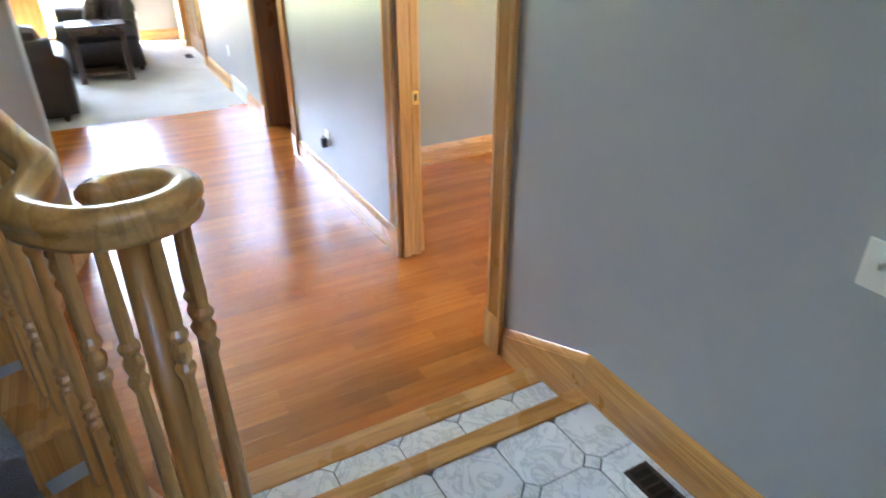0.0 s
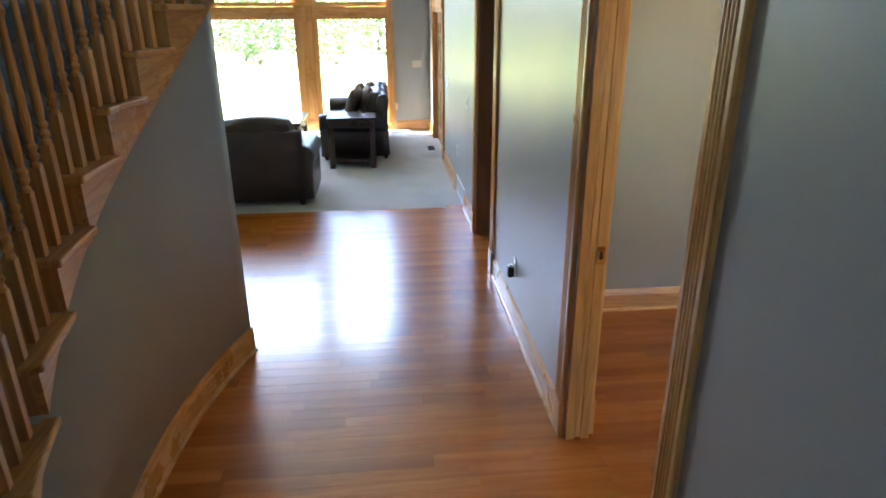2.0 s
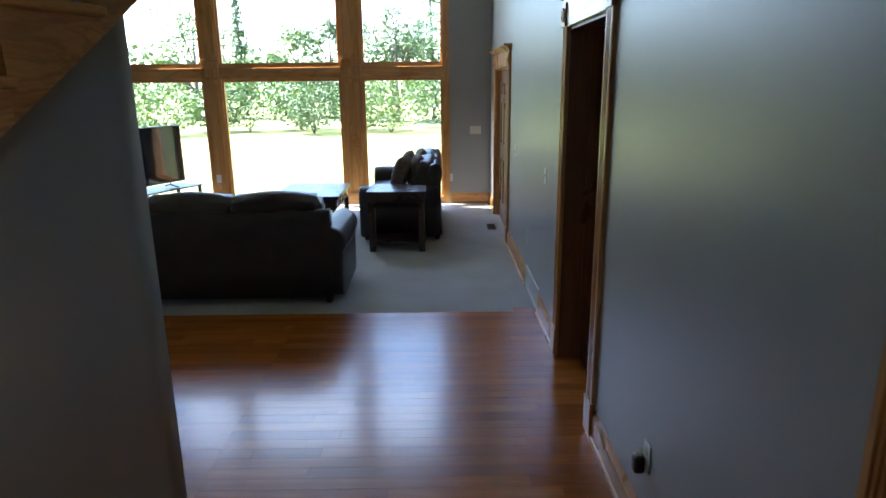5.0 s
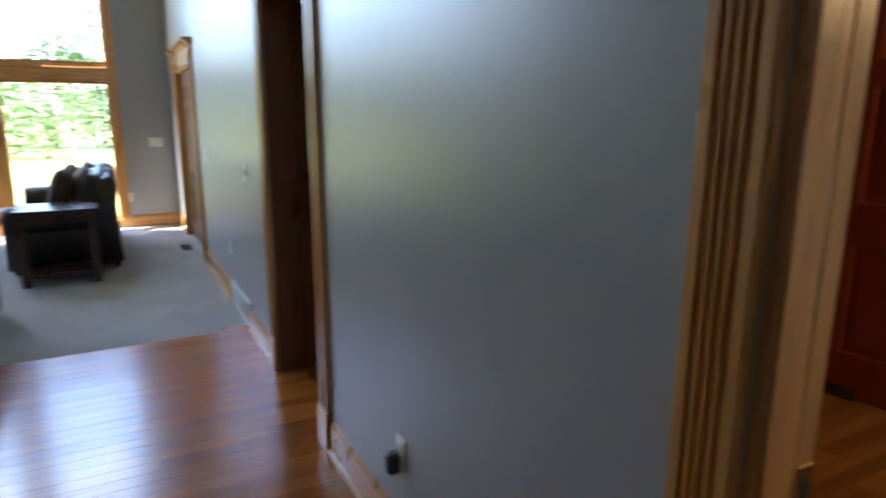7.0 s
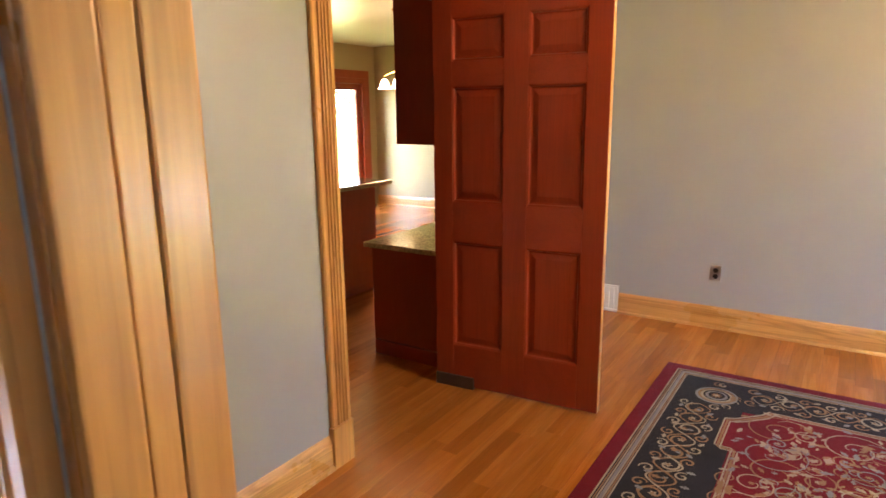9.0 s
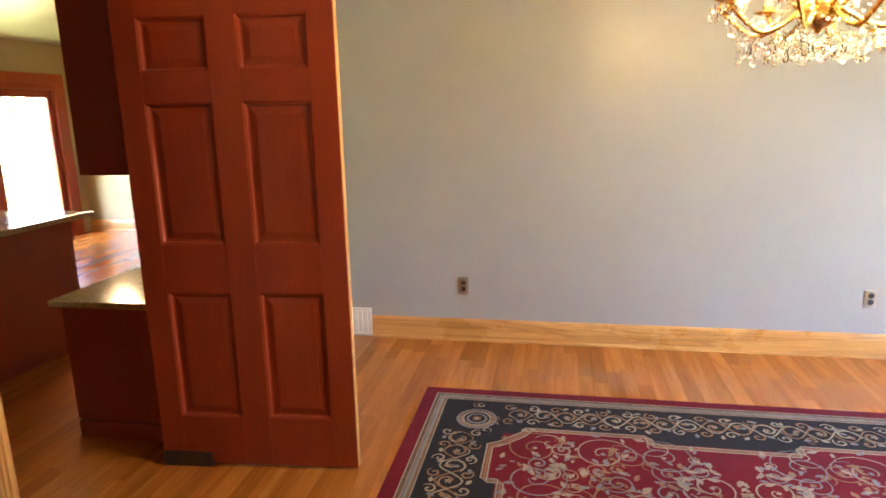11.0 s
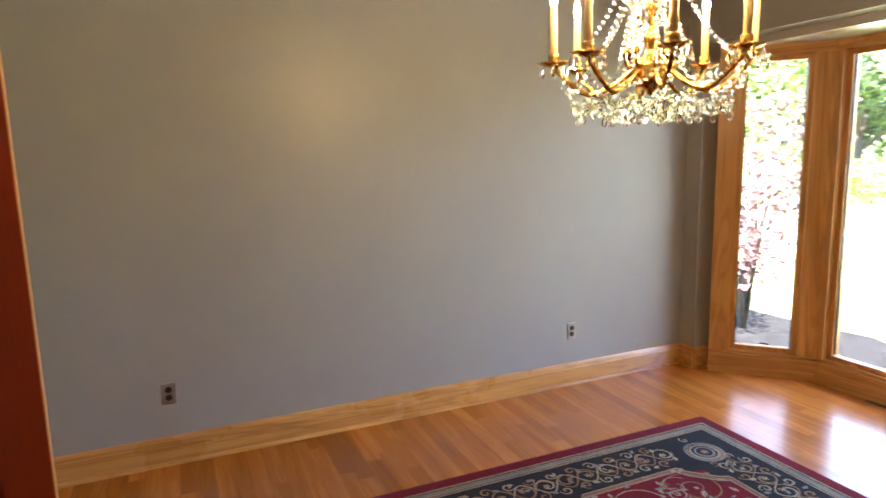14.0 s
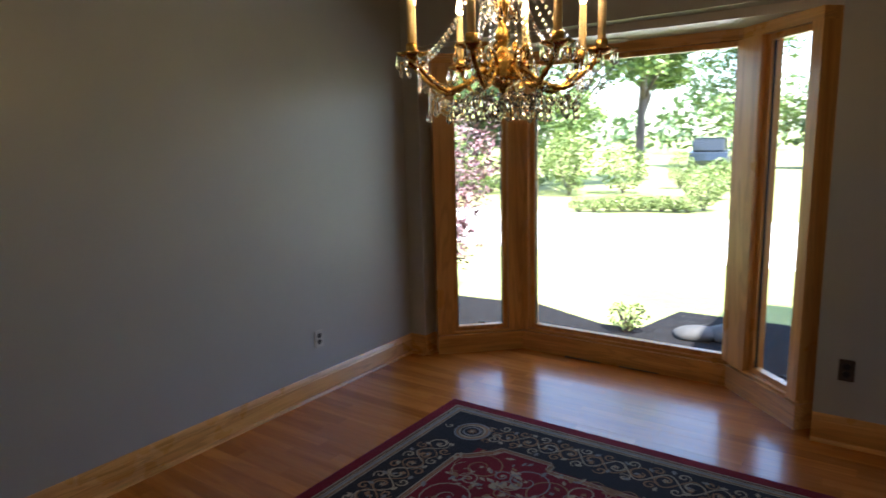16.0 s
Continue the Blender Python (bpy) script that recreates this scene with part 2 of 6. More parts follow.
def leather(name, color):
    m, nt, b = mat(name)
    v = coords(nt, (1, 1, 1))
    nt.links.new(ramp(nt, noise_tex(nt, v, 6, 5), [(0.3, tuple(c * 0.75 for c in color)), (0.7, tuple(c * 1.25 for c in color))]), b.inputs["Base Color"])
    b.inputs["Roughness"].default_value = 0.36
    vor = nt.nodes.new("ShaderNodeTexVoronoi")
    vor.inputs["Scale"].default_value = 220
    nt.links.new(v, vor.inputs["Vector"])
    wr = noise_tex(nt, v, 11, 4, 0.6, 0.6)
    ad = nt.nodes.new("ShaderNodeMath")
    ad.operation = 'MULTIPLY_ADD'
    ad.inputs[1].default_value = 0.12
    nt.links.new(vor.outputs["Distance"], ad.inputs[0])
    nt.links.new(wr, ad.inputs[2])
    bump(nt, b, ad.outputs[0], 0.5, 0.02)
    return m


M_TILE = marble("marble_tile")
M_PANE = pane_mat("window_glass")
M_CRYSTAL = glass_mat("lead_crystal", (1.0, 0.985, 0.96))
M_BULB = glow("bulb_flame", (1.0, 0.66, 0.30), 7.0)
M_SHADE = glow("lamp_glass", (1.0, 0.72, 0.40), 0.6)
M_CANDLE = plain("candle_sleeve", (0.74, 0.60, 0.34), 0.45, var=0.06)
M_LEATHER = leather("brown_leather", (0.030, 0.020, 0.017))
M_STAIRCARPET = carpet_mat("stair_carpet", (0.36, 0.37, 0.40))
M_DARKWOOD = wood("walnut", ((0.040, 0.020, 0.011), (0.065, 0.034, 0.018), (0.09, 0.05, 0.028)), 2, rough=0.3, ring=7, per_piece=0.1)
M_PILLOW = plain("striped_pillow", (0.13, 0.09, 0.06), 0.85, var=0.5, scale=26, bumpy=0.3, bscale=300)
M_GRANITE = plain("granite_top", (0.42, 0.32, 0.17), 0.12, var=0.45, scale=60)
M_GRASS = grass_mat("lawn")
# bark mulch with the shade of the house put into its colour
M_SHADED_MULCH = plain("shaded_bark_mulch", (0.011, 0.011, 0.012), 0.95, var=0.6, scale=26, bumpy=1.0, bscale=70)
M_SHADED_MULCH.node_tree.nodes["Principled BSDF"].inputs["Specular IOR Level"].default_value = 0.05
# grey stone, darkened in its colour for the shade near the house
M_SHADED_STONE = plain("shaded_edging_stone", (0.04, 0.039, 0.038), 0.85, var=0.2, scale=14, bumpy=0.5)
M_DRIVE = plain("concrete_drive", (0.50, 0.49, 0.47), 0.9, var=0.1, scale=3, bumpy=0.3)
M_LEAF = leaf_mat("leaves_green", (0.07, 0.13, 0.025), (0.19, 0.26, 0.07))
M_LEAFDK = leaf_mat("leaves_dark", (0.05, 0.095, 0.03), (0.13, 0.19, 0.07))
M_LEAFRED = leaf_mat("leaves_red", (0.12, 0.05, 0.06), (0.24, 0.13, 0.13))
M_LEAFHEDGE = leaf_mat("leaves_hedge", (0.09, 0.14, 0.025), (0.17, 0.22, 0.05))
M_BARK = plain("bark", (0.09, 0.07, 0.055), 0.9, var=0.35, scale=12, bumpy=0.8, bscale=30)
M_CARPAINT = plain("dark_car_paint", (0.020, 0.028, 0.040), 0.22, var=0.03, coat=0.6)
M_CARGLASS = plain("tinted_glass", (0.02, 0.025, 0.03), 0.06, var=0.0)
M_RUBBER = plain("tyre_rubber", (0.02, 0.02, 0.02), 0.8)


def pile(name, color):
    m, nt, b = mat(name)
    v = coords(nt, (1, 1, 1))
    c = ramp(nt, noise_tex(nt, v, 7, 5), [(0.3, tuple(x * 0.82 for x in color)), (0.7, tuple(x * 1.15 for x in color))])
    f = ramp(nt, noise_tex(nt, v, 420, 2), [(0.3, (0.7, 0.7, 0.7)), (0.7, (1.15, 1.15, 1.15))])
    nt.links.new(mixc(nt, 0.8, c, f, 'MULTIPLY'), b.inputs["Base Color"])
    b.inputs["Roughness"].default_value = 0.95
    b.inputs["Sheen Weight"].default_value = 0.03
    b.inputs["Specular IOR Level"].default_value = 0.15
    bump(nt, b, noise_tex(nt, v, 420, 2), 0.5, 0.004)
    return m


M_RUGRED = pile("rug_wine_red", (0.155, 0.004, 0.011))
M_RUGBLACK = pile("rug_black", (0.018, 0.016, 0.018))
M_RUGCREAM = pile("rug_cream", (0.34, 0.275, 0.19))
M_RUGTAN = pile("rug_tan", (0.27, 0.15, 0.075))
M_RUGGREY = pile("rug_grey", (0.21, 0.20, 0.19))
M_SCREEN = plain("tv_screen", (0.008, 0.008, 0.010), 0.06, var=0.0)

# ---------------------------------------------------------------- building helpers
def box(bm, x0, y0, z0, x1, y1, z1, bevel=0.0, m=None):
    r = bmesh.ops.create_cube(bm, size=1.0)
    t = Matrix.Translation(((x0 + x1) / 2, (y0 + y1) / 2, (z0 + z1) / 2)) @ Matrix.Diagonal((x1 - x0, y1 - y0, z1 - z0, 1))
    bmesh.ops.transform(bm, matrix=(m @ t) if m is not None else t, verts=r["verts"])
    if bevel:
        es = list({e for v in r["verts"] for e in v.link_edges})
        bmesh.ops.bevel(bm, geom=es, offset=bevel, segments=2, affect='EDGES', profile=0.6)
    return bm


def boxes(*rows, bevel=0.0):
    bm = bmesh.new()
    for r in rows:
        box(bm, *r, bevel=bevel)
    return bm


def prism(bm, poly, a, b, plane="xy", m=None):
    """A polygon in a plane, drawn out from a to b along the third axis."""
    put = {"xy": lambda u, v, w: (u, v, w), "yz": lambda u, v, w: (w, u, v), "xz": lambda u, v, w: (u, w, v)}[plane]
    lo = [bm.verts.new(put(u, v, a)) for u, v in poly]
    hi = [bm.verts.new(put(u, v, b)) for u, v in poly]
    n = len(poly)
    fs = [bm.faces.new(lo[::-1]), bm.faces.new(hi)]
    for i in range(n):
        fs.append(bm.faces.new((lo[i], lo[(i + 1) % n], hi[(i + 1) % n], hi[i])))
    bmesh.ops.recalc_face_normals(bm, faces=fs)
    if m is not None:
        bmesh.ops.transform(bm, matrix=m, verts=lo + hi)
    return bm


def sweep(bm, rings, closed=True, caps=True):
    """Joins rings of points (same count each) into a skin."""
    vs = [[bm.verts.new(p) for p in r] for r in rings]
    fs = []
    n = len(rings[0])
    for a, b in zip(vs, vs[1:]):
        for i in range(n if closed else n - 1):
            fs.append(bm.faces.new((a[i], a[(i + 1) % n], b[(i + 1) % n], b[i])))
    if caps and closed:
        fs.append(bm.faces.new(vs[0][::-1]))
        fs.append(bm.faces.new(vs[-1]))
    bmesh.ops.recalc_face_normals(bm, faces=fs)
    return bm


def lathe(bm, profile, cx=0, cy=0, n=14, m=None):
    """A turned shape: rows of radius and height."""
    rings = []
    for r, z in profile:
        rings.append([Vector((cx + r * math.cos(2 * math.pi * i / n), cy + r * math.sin(2 * math.pi * i / n), z)) for i in range(n)])
    if m is not None:
        rings = [[m @ p for p in r] for r in rings]
    return sweep(bm, rings)


def tube(bm, pts, r, n=8):
    """A round rod along points; r may be one radius or one for each point."""
    pts = [Vector(p) for p in pts]
    rings = []
    for i, p in enumerate(pts):
        d = (pts[min(i + 1, len(pts) - 1)] - pts[max(i - 1, 0)]).normalized()
        s = d.cross(Vector((0, 0, 1)))
        s = s.normalized() if s.length > 1e-4 else Vector((1, 0, 0))
        u = s.cross(d)
        rad = r[i] if isinstance(r, (list, tuple)) else r
        rings.append([p + (s * math.cos(2 * math.pi * k / n) + u * math.sin(2 * math.pi * k / n)) * rad for k in range(n)])
    return sweep(bm, rings)


def mesh_of(name, bm, material, smooth=False):
    me = bpy.data.meshes.new(name)
    bm.normal_update()
    bm.to_mesh(me)
    bm.free()
    me.materials.append(material)
    if smooth:
        for p in me.polygons:
            p.use_smooth = True
    return me


def part(name, bm, material, parent=None, label="", smooth=False):
    ob = new(name, mesh_of(name, bm, material, smooth))
    if parent is not None:
        ob.parent = parent
    if label:
        ob["label"] = label
    return ob


def piece(name, mesh, m, parent):
    ob = new(name, mesh)
    ob.parent = parent
    ob.matrix_basis = m
    return ob


def thing(name, label, category, m=None, group="", kind=""):
    ob = new(name)
    ob.empty_display_size = 0.1
    if m is not None:
        ob.matrix_basis = m
    return tagged(ob, label, category, group, kind)


def struct(name, bm, material, label, category, smooth=False):
    return tagged(part(name, bm, material, None, "", smooth), label, category, "", "structure")


def soften(ob, width=0.004, segments=2, angle=35):
    b = ob.modifiers.new("bevel", 'BEVEL')
    b.width, b.segments, b.limit_method, b.angle_limit = width, segments, 'ANGLE', radians(angle)
    return ob


# ---------------------------------------------------------------- plan
HALL_X, WALL_T = 0.0, 0.12           # hall face of the long wall, its thickness
D_Y0, D_Y1, D_Z = 0.07, 1.026, 2.06   # dining opening
P_Y0, P_Y1 = 3.12, 4.00              # passage opening
F_Y0, F_Y1 = 7.12, 8.65              # far doors
NORTH, EAST, SOUTH = 2.335, 4.32, -2.205
K_X0, K_X1 = 1.712, 2.63              # kitchen doorway
BAY_X0, BAY_X1, BAY_Y, BAY_IN0, BAY_IN1 = 1.60, 4.18, -2.84, 2.08, 3.66
BAY_Z = 2.245
WIN_Y = 9.55
P_Z, F_Z = 2.07, 1.93               # heads of passage and far doors
TALL, LOW = 5.2, 2.70
FOYER_Z, STEP_Z = 0.19, 0.085
CARPET_Y = 4.84
SC = Vector((1.709, 0.855, 0.0))       # centre of the stair's curve
SR = 3.56


def soffit_z(a):
    """Height of the stair's lower edge along its curve."""
    if a < -8:
        return 1.038 + 0.036 * (a + 8)
    return 1.27 + 0.029 * a + 0.0006 * max(a - 4, 0) ** 2


def on_arc(r, deg, z):
    a = radians(deg)
    return Vector((SC.x - r * math.cos(a), SC.y + r * math.sin(a), z))


# ---------------------------------------------------------------- floors
hall_floor = struct("floor_hall", boxes((-7.2, -0.29, -0.12, WALL_T, CARPET_Y, -0.008)), M_GAP, "honey oak strip floor of the hall", "floor")
dining_floor = struct("floor_dining", boxes((WALL_T, -2.72, -0.12, EAST + 0.1, 2.6, -0.008)), M_GAP, "honey oak strip floor of the dining room", "floor")
kitchen_floor = struct("floor_kitchen", boxes((WALL_T, 2.6, -0.12, 8.0, 7.3, -0.008)), M_GAP, "oak strip floor of the kitchen", "floor")
foyer_floor = struct("floor_foyer", boxes((-3.6, -5.2, -0.12, WALL_T, -0.60, FOYER_Z - 0.008), (-1.6, -0.60, -0.12, WALL_T, -0.30, STEP_Z - 0.008)), M_GROUT, "raised entry floor under marble-look tiles", "floor")
carpet = struct("floor_carpet", boxes((-7.2, CARPET_Y, -0.12, WALL_T, WIN_Y + 0.1, 0.0)), M_CARPET, "pale grey-green cut pile carpet in the living room", "floor")

# ---------------------------------------------------------------- walls
struct("wall_hall", boxes(
    (0, -5.2, -0.1, WALL_T, D_Y0, TALL), (0, D_Y0, D_Z, WALL_T, D_Y1, TALL), (0, D_Y1, -0.1, WALL_T, P_Y0, TALL),
    (0, P_Y0, P_Z, WALL_T, P_Y1, TALL), (0, P_Y1, -0.1, WALL_T, F_Y0, TALL), (0, F_Y0, F_Z, WALL_T, F_Y1, TALL),
    (0, F_Y1, -0.1, WALL_T, WIN_Y, TALL)), M_WALL, "long painted wall between hall and dining room", "wall")
struct("wall_dining_north", boxes((WALL_T, NORTH, -0.1, K_X0, NORTH + 0.12, LOW), (K_X1, NORTH, -0.1, EAST + 0.14, NORTH + 0.12, LOW),
       (K_X0, NORTH, D_Z, K_X1, NORTH + 0.12, LOW)), M_WALL, "painted dining room wall with the kitchen doorway", "wall")
struct("wall_dining_east", boxes((EAST, SOUTH - 0.14, -0.1, EAST + 0.14, NORTH, LOW)), M_WALL, "long grey painted dining room wall", "wall")
struct("wall_dining_south", boxes((WALL_T, SOUTH - 0.14, -0.1, BAY_X0, SOUTH, LOW), (BAY_X1, SOUTH - 0.14, -0.1, EAST, SOUTH, LOW),
       (BAY_X0, SOUTH - 0.14, BAY_Z + 0.05, BAY_X1, SOUTH, LOW)), M_WALL, "painted wall around the bay window", "wall")
struct("ceiling_dining", boxes((0.02, SOUTH - 0.14, LOW, EAST + 0.14, NORTH + 0.12, LOW + 0.1)), M_CEIL, "white ceiling of the dining room", "ceiling")
bm = bmesh.new()
prism(bm, [(BAY_X0 - 0.1, SOUTH - 0.14), (BAY_X1 + 0.1, SOUTH - 0.14), (BAY_IN1 + 0.1, BAY_Y - 0.14), (BAY_IN0 - 0.1, BAY_Y - 0.14)], BAY_Z, BAY_Z + 0.05)
struct("ceiling_bay", bm, M_CEIL, "white soffit of the bay window", "ceiling")
bm = bmesh.new()
prism(bm, [(BAY_X0 - 0.3, SOUTH - 0.16), (BAY_X1 + 0.3, SOUTH - 0.16), (BAY_IN1 + 0.2, BAY_Y - 0.4), (BAY_IN0 - 0.2, BAY_Y - 0.4)], BAY_Z + 0.06, BAY_Z + 0.2)
struct("roof_bay", bm, M_GAP, "small roof over the bay window", "roof")

PANES_X = [(-5.33, -4.172), (-3.908, -2.185), (-1.863, -0.707)]
W_LO, W_HI = 1.838, 2.035
rows = [(-7.2, WIN_Y, -0.1, PANES_X[0][0], WIN_Y + 0.16, TALL), (PANES_X[-1][1], WIN_Y, -0.1, WALL_T, WIN_Y + 0.16, TALL),
        (PANES_X[0][0], WIN_Y, 4.3, PANES_X[-1][1], WIN_Y + 0.16, TALL), (PANES_X[0][0], WIN_Y, -0.1, PANES_X[-1][1], WIN_Y + 0.16, 0.06)]
struct("wall_living_north", boxes(*rows), M_WALL, "tall painted window wall of the living room", "wall")
struct("wall_living_west", boxes((-7.35, 2.03, -0.1, -7.2, WIN_Y + 0.16, TALL)), M_WALL, "painted living room wall", "wall")
struct("wall_living_south", boxes((-7.35, 1.91, -0.1, -1.72, 2.03, TALL)), M_WALL, "painted wall behind the stairs", "wall")
struct("ceiling_hall", boxes((-7.35, -5.2, TALL, WALL_T, WIN_Y + 0.16, TALL + 0.1)), M_CEIL, "high white ceiling over hall and living room", "ceiling")
# the unseen high opening is added to let sky light into the entry
struct("wall_foyer_south", boxes((-3.6, -5.34, -0.1, WALL_T, -5.2, 3.4), (-3.6, -5.34, 4.6, WALL_T, -5.2, TALL), (-3.6, -5.34, 3.4, -1.75, -5.2, 4.6), (-0.75, -5.34, 3.4, WALL_T, -5.2, 4.6)), M_WALL, "painted entry wall with a high opening added for light", "wall")
struct("wall_foyer_west", boxes((-2.36, -5.2, -0.1, -2.23, -1.42, TALL)), M_WALL, "painted entry side wall", "wall")
# unseen slab, added to keep direct sun off the kitchen floor
struct("roof_eave", boxes((EAST + 0.2, 7.33, 2.62, 8.6, 8.0, 2.72)), M_GAP, "unseen slab over the patio door, added to block the sun", "roof")
# curved walls: under the stairs, and along their far side
bm = bmesh.new()
rings = []
for i in range(41):
    a = -31 + (19.2 + 31) * i / 40
    zt = soffit_z(a)
    rings.append([on_arc(SR, a, -0.1), on_arc(SR, a, max(zt, 0.0)), on_arc(SR + 0.12, a, max(zt, 0.0)), on_arc(SR + 0.12, a, -0.1)])
sweep(bm, rings)
struct("wall_stair", bm, M_WALL, "curved painted wall under the staircase", "wall", True)
bm = bmesh.new()
rings = []
for i in range(25):
    a = -29.5 + (14 + 29.5) * i / 24
    rings.append([on_arc(SR + 1.08, a, -0.1), on_arc(SR + 1.08, a, TALL), on_arc(SR + 1.2, a, TALL), on_arc(SR + 1.2, a, -0.1)])
sweep(bm, rings)
struct("wall_stair_outer", bm, M_WALL, "curved painted wall beside the staircase", "wall", True)
# kitchen shell
struct("wall_kitchen", boxes((WALL_T, 7.2, -0.1, 6.55, 7.32, LOW), (7.70, 7.2, -0.1, 8.12, 7.32, LOW), (6.55, 7.2, 2.02, 7.70, 7.32, LOW), (8.0, NORTH, -0.1, 8.12, 7.2, LOW), (EAST + 0.14, NORTH, -0.1, 8.0, NORTH + 0.12, LOW)), M_KWALL, "warm yellow painted kitchen walls", "wall")
struct("wall_passage", boxes((0.14, 4.05, -0.1, 0.95, 4.12, LOW), (0.95, 2.9, -0.1, 1.05, 4.12, LOW)), M_BROWN, "dark oak panelled passage side", "wall")
struct("ceiling_kitchen", boxes((WALL_T, NORTH + 0.12, 2.52, 8.12, 7.32, 2.6)), M_CEIL, "white kitchen ceiling", "ceiling")

# ---------------------------------------------------------------- trim
def flutes(w, t, n=4):
    """Plan of a fluted casing: width w along x, thickness t along y, n rounded grooves in its face."""
    pts = [(0, 0), (0, t * 0.75), (0.006, t)]
    edge = 0.022
    pitch = (w - 2 * edge) / n
    for k in range(n):
        a = edge + pitch * k
        for f, d in ((0.12, 0), (0.22, 0.30), (0.5, 0.42), (0.78, 0.30), (0.88, 0)):
            pts.append((a + pitch * f, t * (1 - d)))
    pts += [(w - 0.006, t), (w, t * 0.75), (w, 0)]
    return pts


def face(x, y, z, deg):
    """Local x runs along a wall, local y out of it; deg turns local x from world x."""
    return pose(x, y, z, 0, 0, deg)


def cased(name, label, m, width, height, plinth=True, header=False, casing=0.125, mirror=False):
    """Casings, plinth blocks and head round an opening; local x from one jamb to the other, local y out of the wall."""
    t = thing(name, label, "door trim", m, kind="structure")
    ph = 0.19 if plinth else 0.0
    for x0 in (-casing, width):
        bm = bmesh.new()
        prism(bm, flutes(casing - 0.008, 0.022), ph, height + (0 if header else casing), "xy", Matrix.Translation((x0 + (0.006 if x0 < 0 else 0.002), 0, 0)))
        part("casing", bm, M_OAKZ, t)
        if plinth:
            soften(part("plinth", boxes((x0, 0.0, 0.0, x0 + casing, 0.03, ph)), M_OAKZ, t), 0.003)
    if header:
        soften(part("frieze", boxes((-casing + 0.01, 0, height, width + casing - 0.01, 0.022, height + 0.165)), M_OAKX, t), 0.003)
        for x0 in (-casing, width):
            bm = boxes((x0 + 0.004, 0.0, height + 0.004, x0 + casing - 0.004, 0.032, height + 0.135))
            lathe(bm, [(0.04, 0.0), (0.04, 0.008), (0.03, 0.008), (0.026, 0.003), (0.015, 0.003), (0.012, 0.009), (0.002, 0.010)], n=16,
                  m=Matrix.Translation((x0 + casing / 2, 0.032, height + 0.07)) @ pose(0, 0, 0, -90, 0, 0))
            part("corner_block", bm, M_OAKZ, t)
        prof = [(0, 0), (0.03, 0), (0.036, 0.014), (0.05, 0.03), (0.075, 0.045), (0.085, 0.048), (0.085, 0.066), (0, 0.066)]
        bm = bmesh.new()
        prism(bm, prof, -casing - 0.05, width + casing + 0.05, "yz", Matrix.Translation((0, 0, height + 0.16)))
        part("crown", bm, M_OAKX, t)
    else:
        bm = bmesh.new()
        prism(bm, [(u, v) for u, v in flutes(casing, 0.022)], 0.0, width, "xy", Matrix.Translation((0, 0, height)) @ Matrix(((0, 0, 1, 0), (0, 1, 0, 0), (1, 0, 0, 0), (0, 0, 0, 1))))
        part("head_casing", bm, M_OAKX, t)
    return t


def jambs(name, label, x0, x1, y0, y1, z, along, material, stop=True):
    """Lining of an opening through a wall that runs along 'x' or 'y'."""
    t = thing(name, label, "door jamb", kind="structure")
    e = 0.018
    if along == "y":
        rows = [(x0, y0, 0, x1, y0 + e, z), (x0, y1 - e, 0, x1, y1, z), (x0, y0 + e, z - e, x1, y1 - e, z)]
        c = (x0 + x1) / 2
        stops = [(c - .02, y0 + e, 0, c + .02, y0 + e + .012, z - e), (c - .02, y1 - e - .012, 0, c + .02, y1 - e, z - e)]
    else:
        rows = [(x0, y0, 0, x0 + e, y1, z), (x1 - e, y0, 0, x1, y1, z), (x0 + e, y0, z - e, x1 - e, y1, z)]
        c = (y0 + y1) / 2
        stops = [(x0 + e, c - .02, 0, x0 + e + .012, c + .02, z - e)]
    for r in rows:
        part("jamb", boxes(r, bevel=0.002), material, t)
    if stop:
        for r in stops:
            part("stop", boxes(r, bevel=0.002), material, t)
    return t


# hall side: local x along +y would point out of the wall the wrong way, so it runs along -y from the far jamb
cased("trim_dining_hall", "golden oak fluted casing with plinth blocks at the dining room opening", face(0, D_Y0, 0, 90), D_Y1 - D_Y0, D_Z)
cased("trim_dining_room", "golden oak fluted casing inside the dining room opening", face(WALL_T, D_Y1, 0, -90), D_Y1 - D_Y0, D_Z)
dj = jambs("jamb_dining", "golden oak jambs lining the dining room opening", 0.002, WALL_T - 0.002, D_Y0 - 0.001, D_Y1 + 0.001, D_Z, "y", M_OAKZ, False)
for y0, y1 in ((D_Y1 - 0.030, D_Y1 - 0.017), (D_Y0 + 0.017, D_Y0 + 0.030)):
    for x0, x1 in ((0.003, 0.046), (0.074, 0.117)):
        part("pocket_stop", boxes((x0, y0, 0, x1, y1, D_Z - 0.02), bevel=0.003), M_OAKZ, dj)
part("pocket_door", boxes((0.0475, D_Y1 - 0.0285, 0.01, 0.0725, D_Y1 - 0.0175, D_Z - 0.02), bevel=0.002), M_OAKZ, dj, "edge of the pocket door slid into the wall")
soften(part("strike_plate", boxes((0.078, D_Y1 - 0.034, 0.910, 0.114, D_Y1 - 0.028, 0.990)), M_BRASS, dj, "brass strike plate"), 0.002)
part("strike_hole", boxes((0.089, D_Y1 - 0.0345, 0.932, 0.103, D_Y1 - 0.0335, 0.968)), M_BLACK, dj)
cased("trim_passage", "oak fluted casing with crown header at the passage", face(0, P_Y0, 0, 90), P_Y1 - P_Y0, P_Z, header=True)
jambs("jamb_passage", "dark brown passage jambs", 0.002, 0.30, P_Y0 - 0.001, P_Y1 + 0.001, P_Z, "y", M_BROWN)
